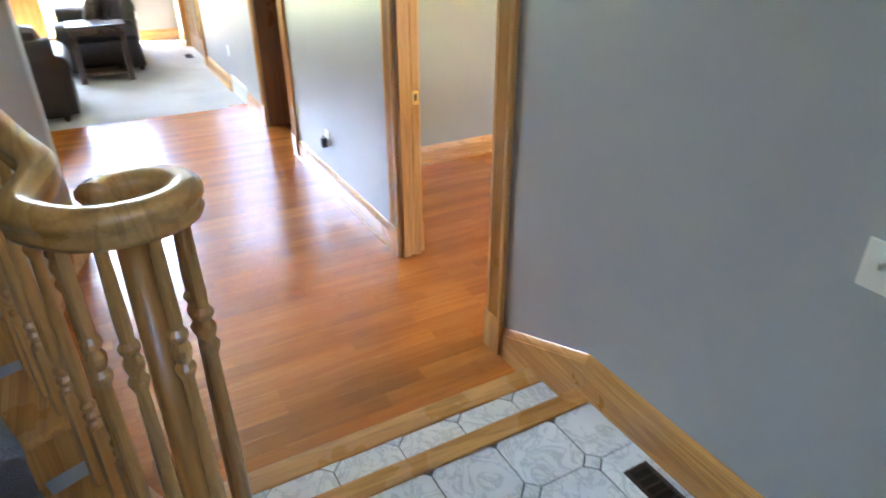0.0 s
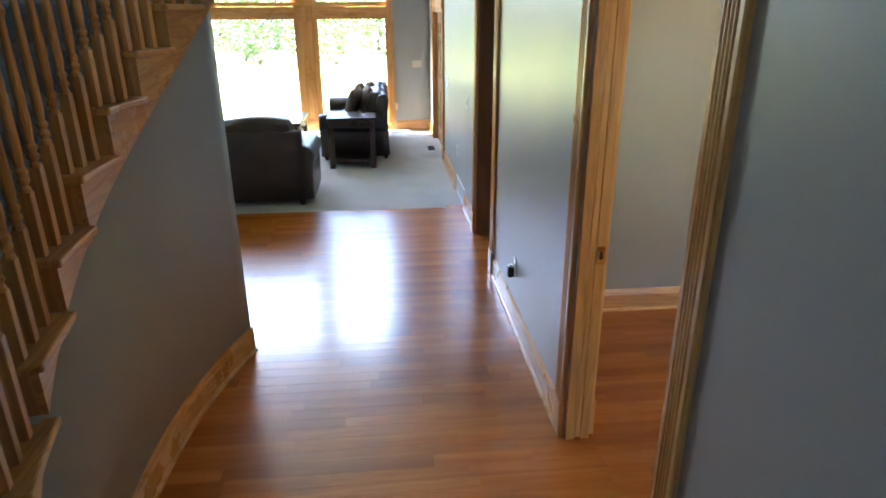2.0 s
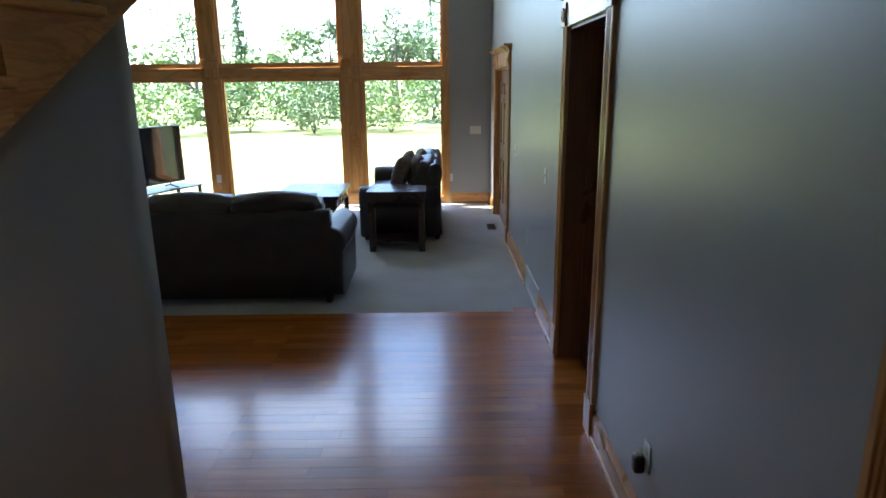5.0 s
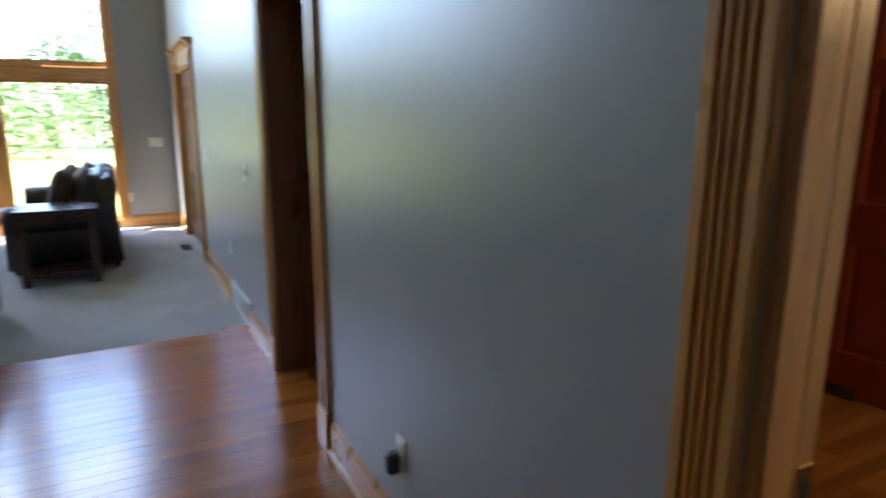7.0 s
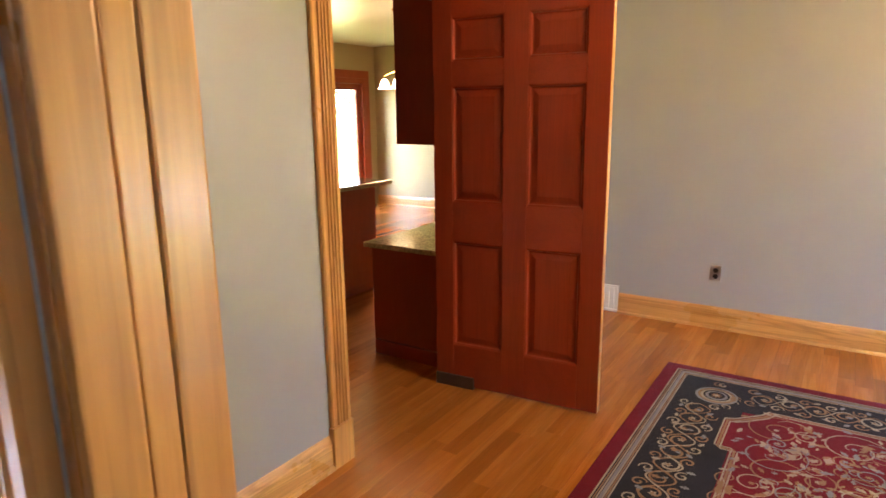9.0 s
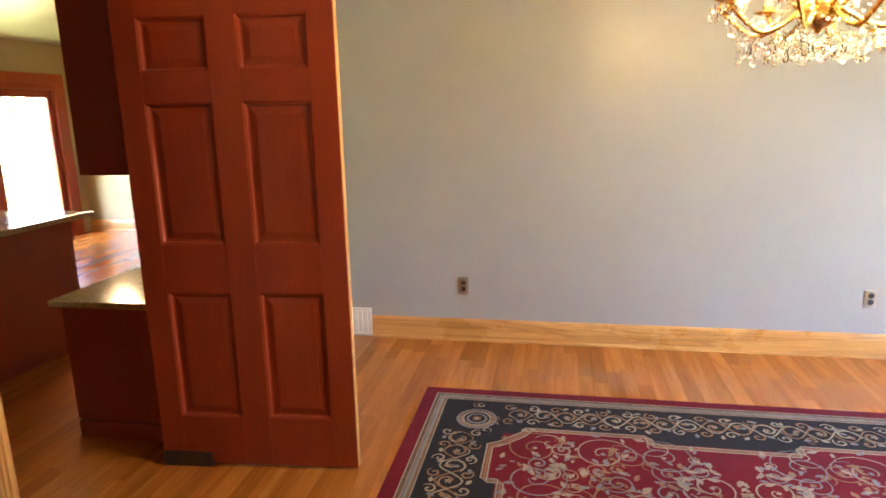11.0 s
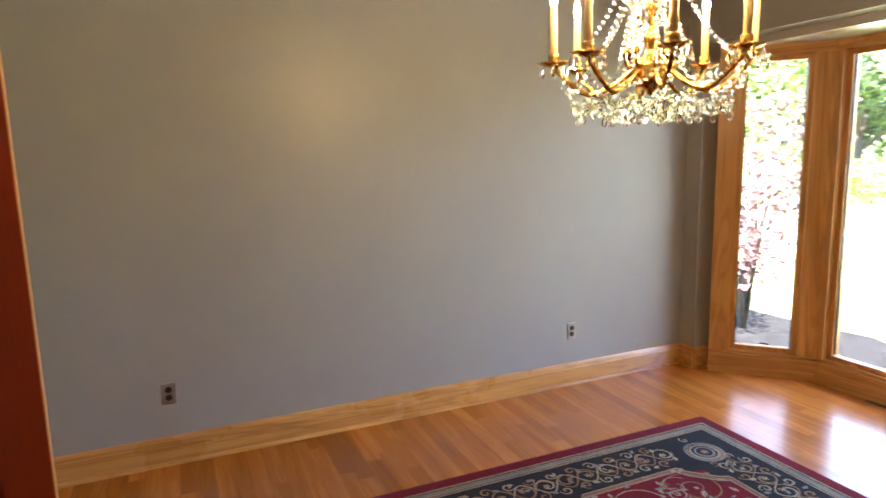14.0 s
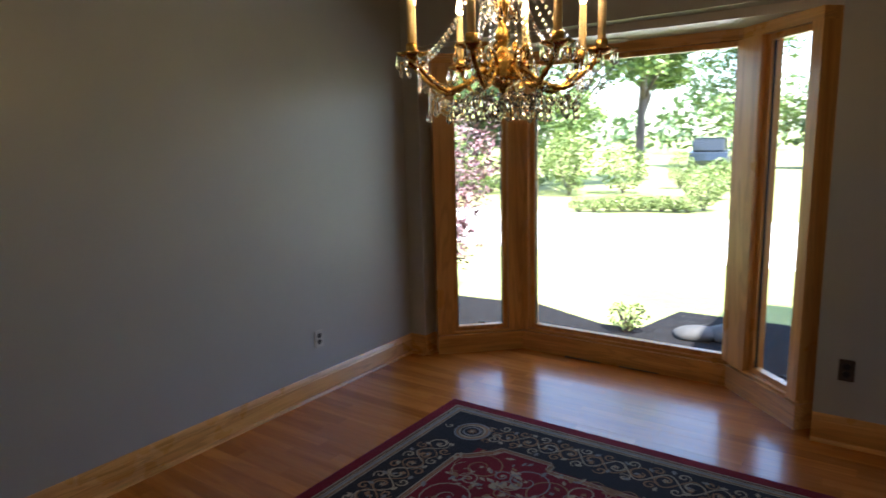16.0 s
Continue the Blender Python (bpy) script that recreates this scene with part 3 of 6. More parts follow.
cased("trim_far_door", "oak casing with crown header round the far door", face(0, F_Y0, 0, 90), F_Y1 - F_Y0, F_Z, header=True)
jambs("jamb_far_door", "oak jambs of the far door", 0.002, WALL_T, F_Y0 - 0.001, F_Y1 + 0.001, F_Z, "y", M_OAKZ)
cased("trim_kitchen", "golden oak fluted casing at the kitchen doorway", face(K_X1, NORTH, 0, 180), K_X1 - K_X0, D_Z)
jambs("jamb_kitchen", "cherry stained jambs lining the kitchen doorway", K_X0 - 0.001, K_X1 + 0.001, NORTH + 0.002, NORTH + 0.118, D_Z, "x", M_CHERRY)


def panel_door(name, label, category, w, h, t, material, m, rows, kind=""):
    """A door of stiles, rails and raised panels on both faces; local x across, local y through it."""
    d = thing(name, label, category, m, kind=kind)
    st, mid = 0.107, 0.125
    xs = [(st, (w - mid) / 2), ((w + mid) / 2, w - st)]
    rails = [(0, rows[0][0])] + [(rows[i][1], rows[i + 1][0]) for i in range(len(rows) - 1)] + [(rows[-1][1], h)]
    for x0, x1 in ((0, st), ((w - mid) / 2, (w + mid) / 2), (w - st, w)):
        part("stile", boxes((x0, 0, 0, x1, t, h), bevel=0.002), material, d)
    for z0, z1 in rails:
        for x0, x1 in xs:
            part("rail", boxes((x0, 0.0005, z0, x1, t - 0.0005, z1)), M_CHERRYX if material is M_CHERRY else material, d)
    for z0, z1 in rows:
        for x0, x1 in xs:
            bm = bmesh.new()
            for side in (0, 1):
                r = [(0, 0.0), (0.010, 0.004), (0.014, 0.013), (0.022, 0.015), (0.052, 0.008)]
                rings = []
                for inset, dep in r:
                    y = dep if side == 0 else t - dep
                    rings.append([(x0 + inset, y, z0 + inset), (x1 - inset, y, z0 + inset), (x1 - inset, y, z1 - inset), (x0 + inset, y, z1 - inset)])
                vs = [[bm.verts.new(p) for p in ring] for ring in rings]
                fs = []
                for a, b in zip(vs, vs[1:]):
                    for i in range(4):
                        fs.append(bm.faces.new((a[i], a[(i + 1) % 4], b[(i + 1) % 4], b[i])))
                fs.append(bm.faces.new(vs[-1]))
                for f in fs:
                    f.normal_update()
                if fs[-1].normal.y * (-1 if side == 0 else 1) < 0:
                    bmesh.ops.reverse_faces(bm, faces=fs)
            part("panel", bm, material, d)
    return d


ROWS6 = [(0.23, 0.810), (1.020, 1.605), (1.725, 1.935)]
swing = panel_door("swing_door", "dark cherry six-panel swing door standing open", "door", 0.905, 2.03, 0.044, M_CHERRY,
                   Matrix(((0.082, 0.9966, 0, 2.562), (-0.9966, 0.082, 0, 2.429), (0, 0, 1, 0.015), (0, 0, 0, 1))), ROWS6)
part("edge_strip", boxes((0.9055, 0.001, 0.0, 0.9075, 0.043, 2.03)), M_OAKZ, swing, "light unstained door edge")
part("floor_pivot", boxes((0.0, -0.012, -0.012, 0.23, 0.056, 0.055), bevel=0.004), M_STEELDK, swing, "dark metal pivot hinge at the foot")
far = panel_door("far_door", "dark oak panelled door closed in its frame", "door", 0.745, 1.905, 0.04, M_BROWN, Matrix(((0, 1, 0, 0.05), (1, 0, 0, F_Y0 + 0.019), (0, 0, 1, 0.005), (0, 0, 0, 1))), [(0.22, 0.8), (0.98, 1.52), (1.60, 1.76)])
far2 = panel_door("far_door", "dark oak panelled door closed in its frame", "door", 0.745, 1.905, 0.04, M_BROWN, Matrix(((0, 1, 0, 0.05), (1, 0, 0, F_Y0 + 0.77), (0, 0, 1, 0.005), (0, 0, 0, 1))), [(0.22, 0.8), (0.98, 1.52), (1.60, 1.76)])

BASE = [(0, 0), (0.016, 0), (0.016, 0.115), (0.013, 0.122), (0.013, 0.128), (0.009, 0.140), (0.004, 0.150), (0.0, 0.155)]
SHOE = [(0.016, 0), (0.031, 0), (0.030, 0.008), (0.025, 0.015), (0.016, 0.019)]


def basetrim(name, label, p, q, z=0.0, shoe=True):
    """Baseboard and shoe from p to q; the room lies to the left of the way from p to q."""
    p, q = Vector((*p, z)), Vector((*q, z))
    d = (q - p)
    deg = math.degrees(math.atan2(d.y, d.x))
    t = thing(name, label, "baseboard", pose(p.x, p.y, z, 0, 0, deg), kind="structure")
    bm = bmesh.new()
    prism(bm, BASE, 0, d.length, "yz")
    part("board", bm, M_OAKX, t)
    if shoe:
        bm = bmesh.new()
        prism(bm, SHOE, 0, d.length, "yz")
        part("shoe", bm, M_OAKX, t)
    return t


OAKBASE = "golden oak baseboard with moulded top"
basetrim("baseboard_1", OAKBASE, (0, D_Y1 + 0.125), (0, P_Y0 - 0.125))
basetrim("baseboard_2", OAKBASE, (0, P_Y1 + 0.125), (0, 4.79))
basetrim("baseboard_3", OAKBASE, (0, 5.50), (0, F_Y0 - 0.125))
basetrim("baseboard_4", OAKBASE, (0, F_Y1 + 0.125), (0, WIN_Y))
basetrim("baseboard_5", OAKBASE, (0, WIN_Y), (PANES_X[-1][1] + 0.12, WIN_Y))
basetrim("baseboard_6", OAKBASE, (EAST, SOUTH), (EAST, 1.952))
basetrim("baseboard_7", OAKBASE, (EAST, 2.146), (EAST, NORTH))
basetrim("baseboard_8", OAKBASE, (EAST, NORTH), (K_X1 + 0.125, NORTH))
basetrim("baseboard_9", OAKBASE, (K_X0 - 0.125, NORTH), (WALL_T, NORTH))
basetrim("baseboard_10", OAKBASE, (WALL_T, NORTH), (WALL_T, D_Y1 + 0.125))
basetrim("baseboard_11", OAKBASE, (WALL_T, D_Y0 - 0.125), (WALL_T, SOUTH))
basetrim("baseboard_12", OAKBASE, (WALL_T, SOUTH), (BAY_X0, SOUTH))
basetrim("baseboard_13", OAKBASE, (BAY_X1, SOUTH), (EAST, SOUTH))
basetrim("baseboard_14", OAKBASE, (BAY_X1, SOUTH - 0.14), (BAY_X1, SOUTH))
basetrim("baseboard_15", "kitchen oak baseboard", (8.0, NORTH + 0.12), (8.0, 7.2))
# stair baseboard follows the curve
tb = thing("baseboard_16", "dark oak baseboard bent round the curved wall", "baseboard", kind="structure")
for nm, prof in (("board", BASE), ("shoe", SHOE)):
    bm = bmesh.new()
    sweep(bm, [[on_arc(SR - u, -28 + (19.2 + 28) * i / 40, v) for u, v in prof] for i in range(41)])
    part(nm, bm, M_OAKY, tb)
bm = bmesh.new()
prism(bm, BASE, 0, 0.16, "yz")
e = on_arc(SR - 0.016, 19.2, 0)
tb2 = thing("baseboard_17", OAKBASE, "baseboard", pose(e.x, e.y + 0.001, 0, 0, 0, 160), kind="structure")
part("board", bm, M_OAKX, tb2)
# the board beside the steps climbs from the hall to the entry
ts = thing("baseboard_18", "golden oak baseboard climbing beside the two entry steps", "baseboard", kind="structure")
for a, b in (((0.0, -0.057), (0.22, -0.605)), ((0.22, -0.605), (0.22, -5.2))):
    bm = bmesh.new()
    lo = -0.05 if a[0] == b[0] else -0.14
    rings = []
    for z, y in (a, b):
        rings.append([Vector((-u, y, z + (v if v > 0 else lo))) for u, v in BASE])
    sweep(bm, rings)
    part("board", bm, M_OAKY, ts)

# ---------------------------------------------------------------- steps at the entry
st = thing("entry_steps", "two oak-nosed tiled steps up to the entry", "steps", kind="structure")
soften(part("nosing", boxes((-1.62, -0.372, STEP_Z - 0.028, -0.0165, -0.272, STEP_Z + 0.004)), M_OAKX, st), 0.006, 3)
soften(part("nosing", boxes((-1.62, -0.655, FOYER_Z - 0.028, -0.0165, -0.572, FOYER_Z + 0.006)), M_OAKX, st), 0.006, 3)
part("riser", boxes((-1.62, -0.305, 0.0, -0.0165, -0.290, STEP_Z - 0.028)), M_OAKX, st)
part("riser", boxes((-1.62, -0.600, STEP_Z - 0.01, -0.0165, -0.588, FOYER_Z - 0.028)), M_OAKX, st)


# ---------------------------------------------------------------- bay window
def sash(parent, w, z0, z1, material, deep=0.05, rail=0.035):
    """A fixed sash round a pane, local x from 0 to w, set behind the wall plane (local y < 0)."""
    for r in ((0, -deep - .03, z0, rail, -.03, z1), (w - rail, -deep - .03, z0, w, -.03, z1), (rail, -deep - .03, z0, w - rail, -.03, z0 + rail), (rail, -deep - .03, z1 - rail, w - rail, -.03, z1)):
        part("sash", boxes(r, bevel=0.004), material, parent)
    for r in ((rail, -.062, z0 + rail, rail + .008, -.05, z1 - rail), (w - rail - .008, -.062, z0 + rail, w - rail, -.05, z1 - rail)):
        part("gasket", boxes(r), M_BLACK, parent)
    p = part("pane", boxes((rail, -.058, z0 + rail, w - rail, -.054, z1 - rail)), M_PANE, parent)
    p.visible_shadow = False


def bay_section(name, p, q, post0, post1, crank):
    """One side of the bay from p to q (room on the left): apron, sill, posts, head, sash and pane."""
    d = Vector((q[0] - p[0], q[1] - p[1], 0))
    w = d.length
    t = thing(name, "golden oak framed bay window with clear glass", "window", pose(p[0], p[1], 0, 0, 0, math.degrees(math.atan2(d.y, d.x))), kind="structure")
    part("apron", boxes((0, -0.12, -0.02, w, 0.0, 0.145)), M_OAKX, t)
    soften(part("window_sill", boxes((0.004, -0.10, 0.145, w - 0.004, 0.03, 0.168)), M_OAKX, t, "oak sill"), 0.006, 3)
    bm = bmesh.new()
    prism(bm, SHOE, 0, w, "yz", Matrix.Translation((0, -0.016, 0)))
    part("shoe", bm, M_OAKX, t)
    for x0, x1 in ((0, post0), (w - post1, w)):
        part("post", boxes((x0, -0.12, 0.168, x1, 0.0, 2.180)), M_OAKZ, t)
        soften(part("post_face", boxes((x0 + 0.012, 0.0, 0.168, x1 - 0.012, 0.014, 2.180)), M_OAKZ, t), 0.005)
    part("head", boxes((0, -0.12, 2.180, w, 0.0, BAY_Z)), M_OAKX, t)
    soften(part("head_face", boxes((0.01, 0.0, 2.180, w - 0.01, 0.016, BAY_Z)), M_OAKX, t), 0.005)
    fr = part("window_frame", boxes((post0, -0.03, 0.168, post0 + 0.022, 0.006, 2.180), (w - post1 - 0.022, -0.03, 0.168, w - post1, 0.006, 2.180), bevel=0.004), M_OAKZ, t)
    s = new("sash_unit")
    s.parent = t
    s.matrix_basis = Matrix.Translation((post0, 0, 0))
    sash(s, w - post0 - post1, 0.168, 2.180, M_OAKZ)
    if crank:
        c = (post0 + w - post1) / 2
        bm = boxes((c - .035, -.03, .168, c + .035, .0, .188), bevel=.004)
        tube(bm, [(c - .02, -.01, .188), (c, .012, .200), (c + .05, .014, .196)], 0.006, 6)
        part("crank", bm, M_BLACK, t, "black crank handle")
    return t


bay_section("window_1", (BAY_X1, SOUTH - 0.14), (BAY_IN1, BAY_Y), 0.13, 0.16, True)
bay_section("window_2", (BAY_IN1, BAY_Y), (BAY_IN0, BAY_Y), 0.095, 0.035, False)
bay_section("window_3", (BAY_IN0, BAY_Y), (BAY_X0, SOUTH - 0.14), 0.22, 0.075, True)
for n, (x, y) in enumerate(((BAY_IN1, BAY_Y), (BAY_IN0, BAY_Y))):
    bm = bmesh.new()
    s = 1 if n == 0 else -1
    prism(bm, [(x, y), (x, y - 0.12), (x + s * 0.07, y - 0.10)], -0.02, BAY_Z)
    struct("trim_bay_corner", bm, M_OAKZ, "oak filler at the corner of the bay", "trim")
v = thing("recessed_light", "round white recessed downlight in the bay soffit", "light", pose(2.88, -2.62, BAY_Z))
bm = bmesh.new()
lathe(bm, [(0.055, -0.001), (0.085, -0.001), (0.088, -0.006), (0.080, -0.010), (0.058, -0.006)], n=28)
part("ring", bm, M_WHITE, v, smooth=True)
bm = bmesh.new()
lathe(bm, [(0.054, -0.002), (0.05, -0.003), (0.01, -0.003)], n=24)
part("lens", bm, M_CEIL, v)

# ---------------------------------------------------------------- living room windows
tw = thing("window_4", "tall oak-framed living room windows in two tiers", "window", kind="structure")
X0, X1 = PANES_X[0][0] - 0.10, PANES_X[-1][1] + 0.10
edges = [(X0, PANES_X[0][0]), (PANES_X[0][1], PANES_X[1][0]), (PANES_X[1][1], PANES_X[2][0]), (PANES_X[2][1], X1)]
for i, (a, b) in enumerate(edges):
    part("mullion", boxes((max(a, PANES_X[0][0]) if i == 0 else a, WIN_Y - 0.001, 0.06, min(b, PANES_X[-1][1]) if i == 3 else b, WIN_Y + 0.14, 4.3)) if 0 < i < 3 else boxes((a, WIN_Y - 0.022, 0.0, b, WIN_Y - 0.001, 4.35)), M_OAKZ, tw)
    if 0 < i < 3:
        for z0, z1 in ((0.06, 1.85), (2.025, 4.3)):
            w = b - a
            soften(part("mullion_panel", boxes((a + 0.055, WIN_Y - 0.018, z0 + 0.16, b - 0.055, WIN_Y - 0.001, z1 - 0.07)), M_OAKZ, tw), 0.012, 2)
            soften(part("mullion_foot", boxes((a + 0.01, WIN_Y - 0.024, z0 - 0.06 if z0 < 1 else z0, b - 0.01, WIN_Y - 0.001, z0 + 0.10)), M_OAKX, tw), 0.005)
        for z in (1.842, 1.995):
            soften(part("block", boxes((a + 0.02, WIN_Y - 0.03, z, b - 0.02, WIN_Y - 0.001, z + 0.035)), M_OAKX, tw), 0.006)
for a, b in PANES_X:
    part("transom", boxes((a, WIN_Y, W_LO, b, WIN_Y + 0.14, 2.07)), M_OAKX, tw)
    soften(part("transom_face", boxes((a - 0.01, WIN_Y - 0.018, W_LO + 0.03, b + 0.01, WIN_Y, W_HI - 0.03)), M_OAKX, tw), 0.006)
    part("apron", boxes((a, WIN_Y, 0.06, b, WIN_Y + 0.14, 0.115)), M_OAKX, tw)
    soften(part("window_sill", boxes((a - 0.01, WIN_Y - 0.04, 0.085, b + 0.01, WIN_Y, 0.115)), M_OAKX, tw), 0.006)
    for z0, z1 in ((0.115, W_LO), (W_HI, 4.3)):
        for r in ((a, WIN_Y + .03, z0, a + .028, WIN_Y + .09, z1), (b - .028, WIN_Y + .03, z0, b, WIN_Y + .09, z1), (a + .028, WIN_Y + .03, z0, b - .028, WIN_Y + .09, z0 + .03), (a + .028, WIN_Y + .03, z1 - .03, b - .028, WIN_Y + .09, z1)):
            part("sash", boxes(r, bevel=0.005), M_OAKZ, tw)
        p = part("pane", boxes((a + .028, WIN_Y + .058, z0 + .03, b - .028, WIN_Y + .062, z1 - .03)), M_PANE, tw)
        p.visible_shadow = False

# ---------------------------------------------------------------- staircase
RISE, TURN, K0 = 0.180, 4.9, 1
stairs = thing("staircase", "curved oak staircase with carpet runner and turned balusters", "staircase")


def tread_z(k):
    return 1.425 + RISE * (k - 7)


def tread_a(k):
    return -2.1 + TURN * (k - 7)


def arc_slab(bm, r0, r1, a0, a1, z0, z1, n=6):
    sweep(bm, [[on_arc(r0, a0 + (a1 - a0) * i / n, z0), on_arc(r0, a0 + (a1 - a0) * i / n, z1), on_arc(r1, a0 + (a1 - a0) * i / n, z1), on_arc(r1, a0 + (a1 - a0) * i / n, z0)] for i in range(n + 1)])
    return bm


VOL = Vector((-1.362, -0.96, 0))
for k in range(K0, 13):
    a, z = tread_a(k), tread_z(k)
    bm = bmesh.new()
    arc_slab(bm, SR - 0.045, SR + 1.06, a - 0.45, a + TURN + 0.1, z - 0.028, z)
    if k == K0:
        lathe(bm, [(0.05, z - 0.0285), (0.195, z - 0.0285), (0.205, z - 0.014), (0.195, z - 0.0005), (0.05, z - 0.0005)], VOL.x - 0.02, VOL.y, 28)
    soften(part("tread", bm, M_OAKY, stairs), 0.008, 2, 50)
    bm = bmesh.new()
    arc_slab(bm, SR, SR + 1.06, a, a + 0.3, z - RISE, z - 0.028)
    if k == K0:
        lathe(bm, [(0.05, FOYER_Z - 0.01), (0.175, FOYER_Z - 0.01), (0.175, z - 0.0285), (0.05, z - 0.0285)], VOL.x - 0.02, VOL.y, 28)
    part("riser", bm, M_OAKZ, stairs)
    # carpet lies over tread and riser, with wood left bare at the side
    bm = bmesh.new()
    r0, r1 = SR + 0.14, SR + 1.0
    prof = [(a + TURN, z), (a + TURN, z + 0.016), (a - 0.35, z + 0.017), (a - 0.66, z + 0.010), (a - 0.72, z - 0.012), (a - 0.50, z - 0.034), (a - 0.25, z - 0.040), (a - 0.25, z - RISE), (a, z - RISE), (a, z - 0.03)]
    n = 8
    rings = [[on_arc(r0 + (r1 - r0) * i / n, aa, zz) for aa, zz in prof] for i in range(n + 1)]
    sweep(bm, rings)
    part("carpet_runner", bm, M_STAIRCARPET, stairs, "pale blue-grey carpet", True)
# stringer on the hall side: cut to the steps above, a smooth curve below
for k in range(K0, 13):
    a0, z = tread_a(k), tread_z(k)
    rings = []
    for i in range(7):
        a = a0 + TURN * i / 6
        zb = min(max(soffit_z(a), 0.0), z - 0.06)
        rings.append([on_arc(SR - 0.020, a, zb), on_arc(SR - 0.020, a, z - 0.0285), on_arc(SR - 0.0005, a, z - 0.0285), on_arc(SR - 0.0005, a, zb)])
    part("stringer", sweep(bmesh.new(), rings), M_OAKY, stairs, "dark oak stringer")


def baluster_mesh(h, square=0.26):
    bm = bmesh.new()
    box(bm, -0.0165, -0.0165, 0, 0.0165, 0.0165, square, 0.002)
    q = h - square
    low = [(0.0165, -0.004), (0.016, 0.010), (0.0105, 0.018), (0.018, 0.030), (0.018, 0.036), (0.0115, 0.046), (0.0175, 0.058), (0.0175, 0.064), (0.012, 0.074)]
    top = [(r, square + z) for r, z in low] + [(0.0160, square + 0.11), (0.0155, square + 0.20), (0.0105, square + q * 0.66)]
    for r, z in ((0.0175, 0.018), (0.0175, 0.024), (0.0110, 0.034), (0.0165, 0.050), (0.0170, 0.060), (0.0110, 0.074), (0.0175, 0.084), (0.0175, 0.090), (0.0110, 0.100), (0.0125, 0.12)):
        top.append((r, square + q * 0.66 + z))
    top.append((0.0095, h))
    lathe(bm, top, n=12)
    return mesh_of("baluster", bm, M_OAKZ)


def rail_z(a):
    s = 1.425 + 0.0367 * (a + 2.1) + 0.87
    return 1.425 + 0.06 * math.log1p(math.exp(min(40, (s - 1.425) / 0.06)))


meshes = {}
for k in range(K0 + 1, 13):
    for j in range(3):
        a = tread_a(k) + 0.35 + j * TURN / 3
        h = round(rail_z(a) - 0.05 - tread_z(k), 2)
        if h not in meshes:
            meshes[h] = baluster_mesh(h, 0.20 + 0.05 * j)
        p = on_arc(SR + 0.022, a, tread_z(k))
        piece("baluster", meshes[h], pose(p.x, p.y, p.z, 0, 0, -a), stairs)
z1 = tread_z(K0)
vol_mesh = baluster_mesh(1.40 - z1, 0.26)
for ang, r in ((200, 0.110), (238, 0.096), (284, 0.085), (332, 0.077), (25, 0.070), (85, 0.060)):
    c = radians(ang)
    piece("baluster", vol_mesh, pose(VOL.x + r * math.cos(c), VOL.y + r * math.sin(c), z1, 0, 0, ang), stairs)
bm = bmesh.new()
lathe(bm, [(0.040, z1), (0.040, z1 + 0.02), (0.032, z1 + 0.03), (0.036, z1 + 0.05), (0.028, z1 + 0.08), (0.029, z1 + 0.14), (0.029, z1 + 0.2), (0.021, 1.405)], VOL.x - 0.012, VOL.y - 0.03, 18)
part("newel", bm, M_OAKZ, stairs, "plain turned newel post", True)
# handrail: along the curve, easing level, then scrolling in to the newel
path = []
for i in range(60):
    a = 20 - (20 + 27.0) * i / 59
    path.append(on_arc(SR + 0.022, a, rail_z(a)))
# the scroll: a bend, then a flattened spiral
def scroll_at(f):
    ang = radians(185 + 330 * f)
    r = 0.128 - 0.078 * f ** 0.55
    ex = VOL.x + 0.004 + r * 1.08 * math.cos(ang)
    ey = VOL.y + r * 0.93 * math.sin(ang)
    return Vector((ex, ey, 1.425))


# an easing bend joins the two
p0, p1 = path[-1].copy(), scroll_at(0.0)
span = (p1 - p0).length
t0 = (path[-1] - path[-2]).normalized() * span
t1 = (scroll_at(0.02) - p1).normalized() * span
for i in range(1, 10):
    f = i / 10
    path.append(p0 * (2 * f ** 3 - 3 * f ** 2 + 1) + t0 * (f ** 3 - 2 * f ** 2 + f) + p1 * (3 * f ** 2 - 2 * f ** 3) + t1 * (f ** 3 - f ** 2))
for i in range(46):
    f = i / 45
    path.append(scroll_at(f))
RAIL = [(-0.024, -0.034), (-0.030, -0.022), (-0.024, -0.014), (-0.026, -0.004), (-0.034, 0.004), (-0.033, 0.018), (-0.022, 0.029), (0.0, 0.033), (0.022, 0.029), (0.033, 0.018), (0.034, 0.004), (0.026, -0.004), (0.024, -0.014), (0.030, -0.022), (0.024, -0.034)]
rings = []
for i, p in enumerate(path):
    d = path[min(i + 1, len(path) - 1)] - path[max(i - 1, 0)]
    d.z = 0
    d.normalize()
    s = Vector((-d.y, d.x, 0))
    rings.append([p + s * (u * 0.82) + Vector((0, 0, v * 0.9)) for u, v in RAIL])
bm = bmesh.new()
sweep(bm, rings)
part("handrail", bm, M_OAKY, stairs, "golden oak handrail ending in a scroll", True)

# ---------------------------------------------------------------- plates, registers
def outlet(label, m, plate, face_mat, plug=False, group="outlets"):
    """A duplex outlet: local x across, local y out of the wall, origin at its centre."""
    t = thing("outlet", label, "outlet", m, group)
    soften(part("plate", boxes((-0.036, 0, -0.058, 0.036, 0.006, 0.058)), plate, t), 0.003)
    for z in (-0.021, 0.021):
        bm = bmesh.new()
        lathe(bm, [(0.017, 0.0), (0.017, 0.0025), (0.015, 0.0035), (0.002, 0.0035)], n=16, m=Matrix.Translation((0, 0.0055, z)) @ pose(0, 0, 0, -90, 0, 0))
        part("socket", bm, face_mat, t)
    return t


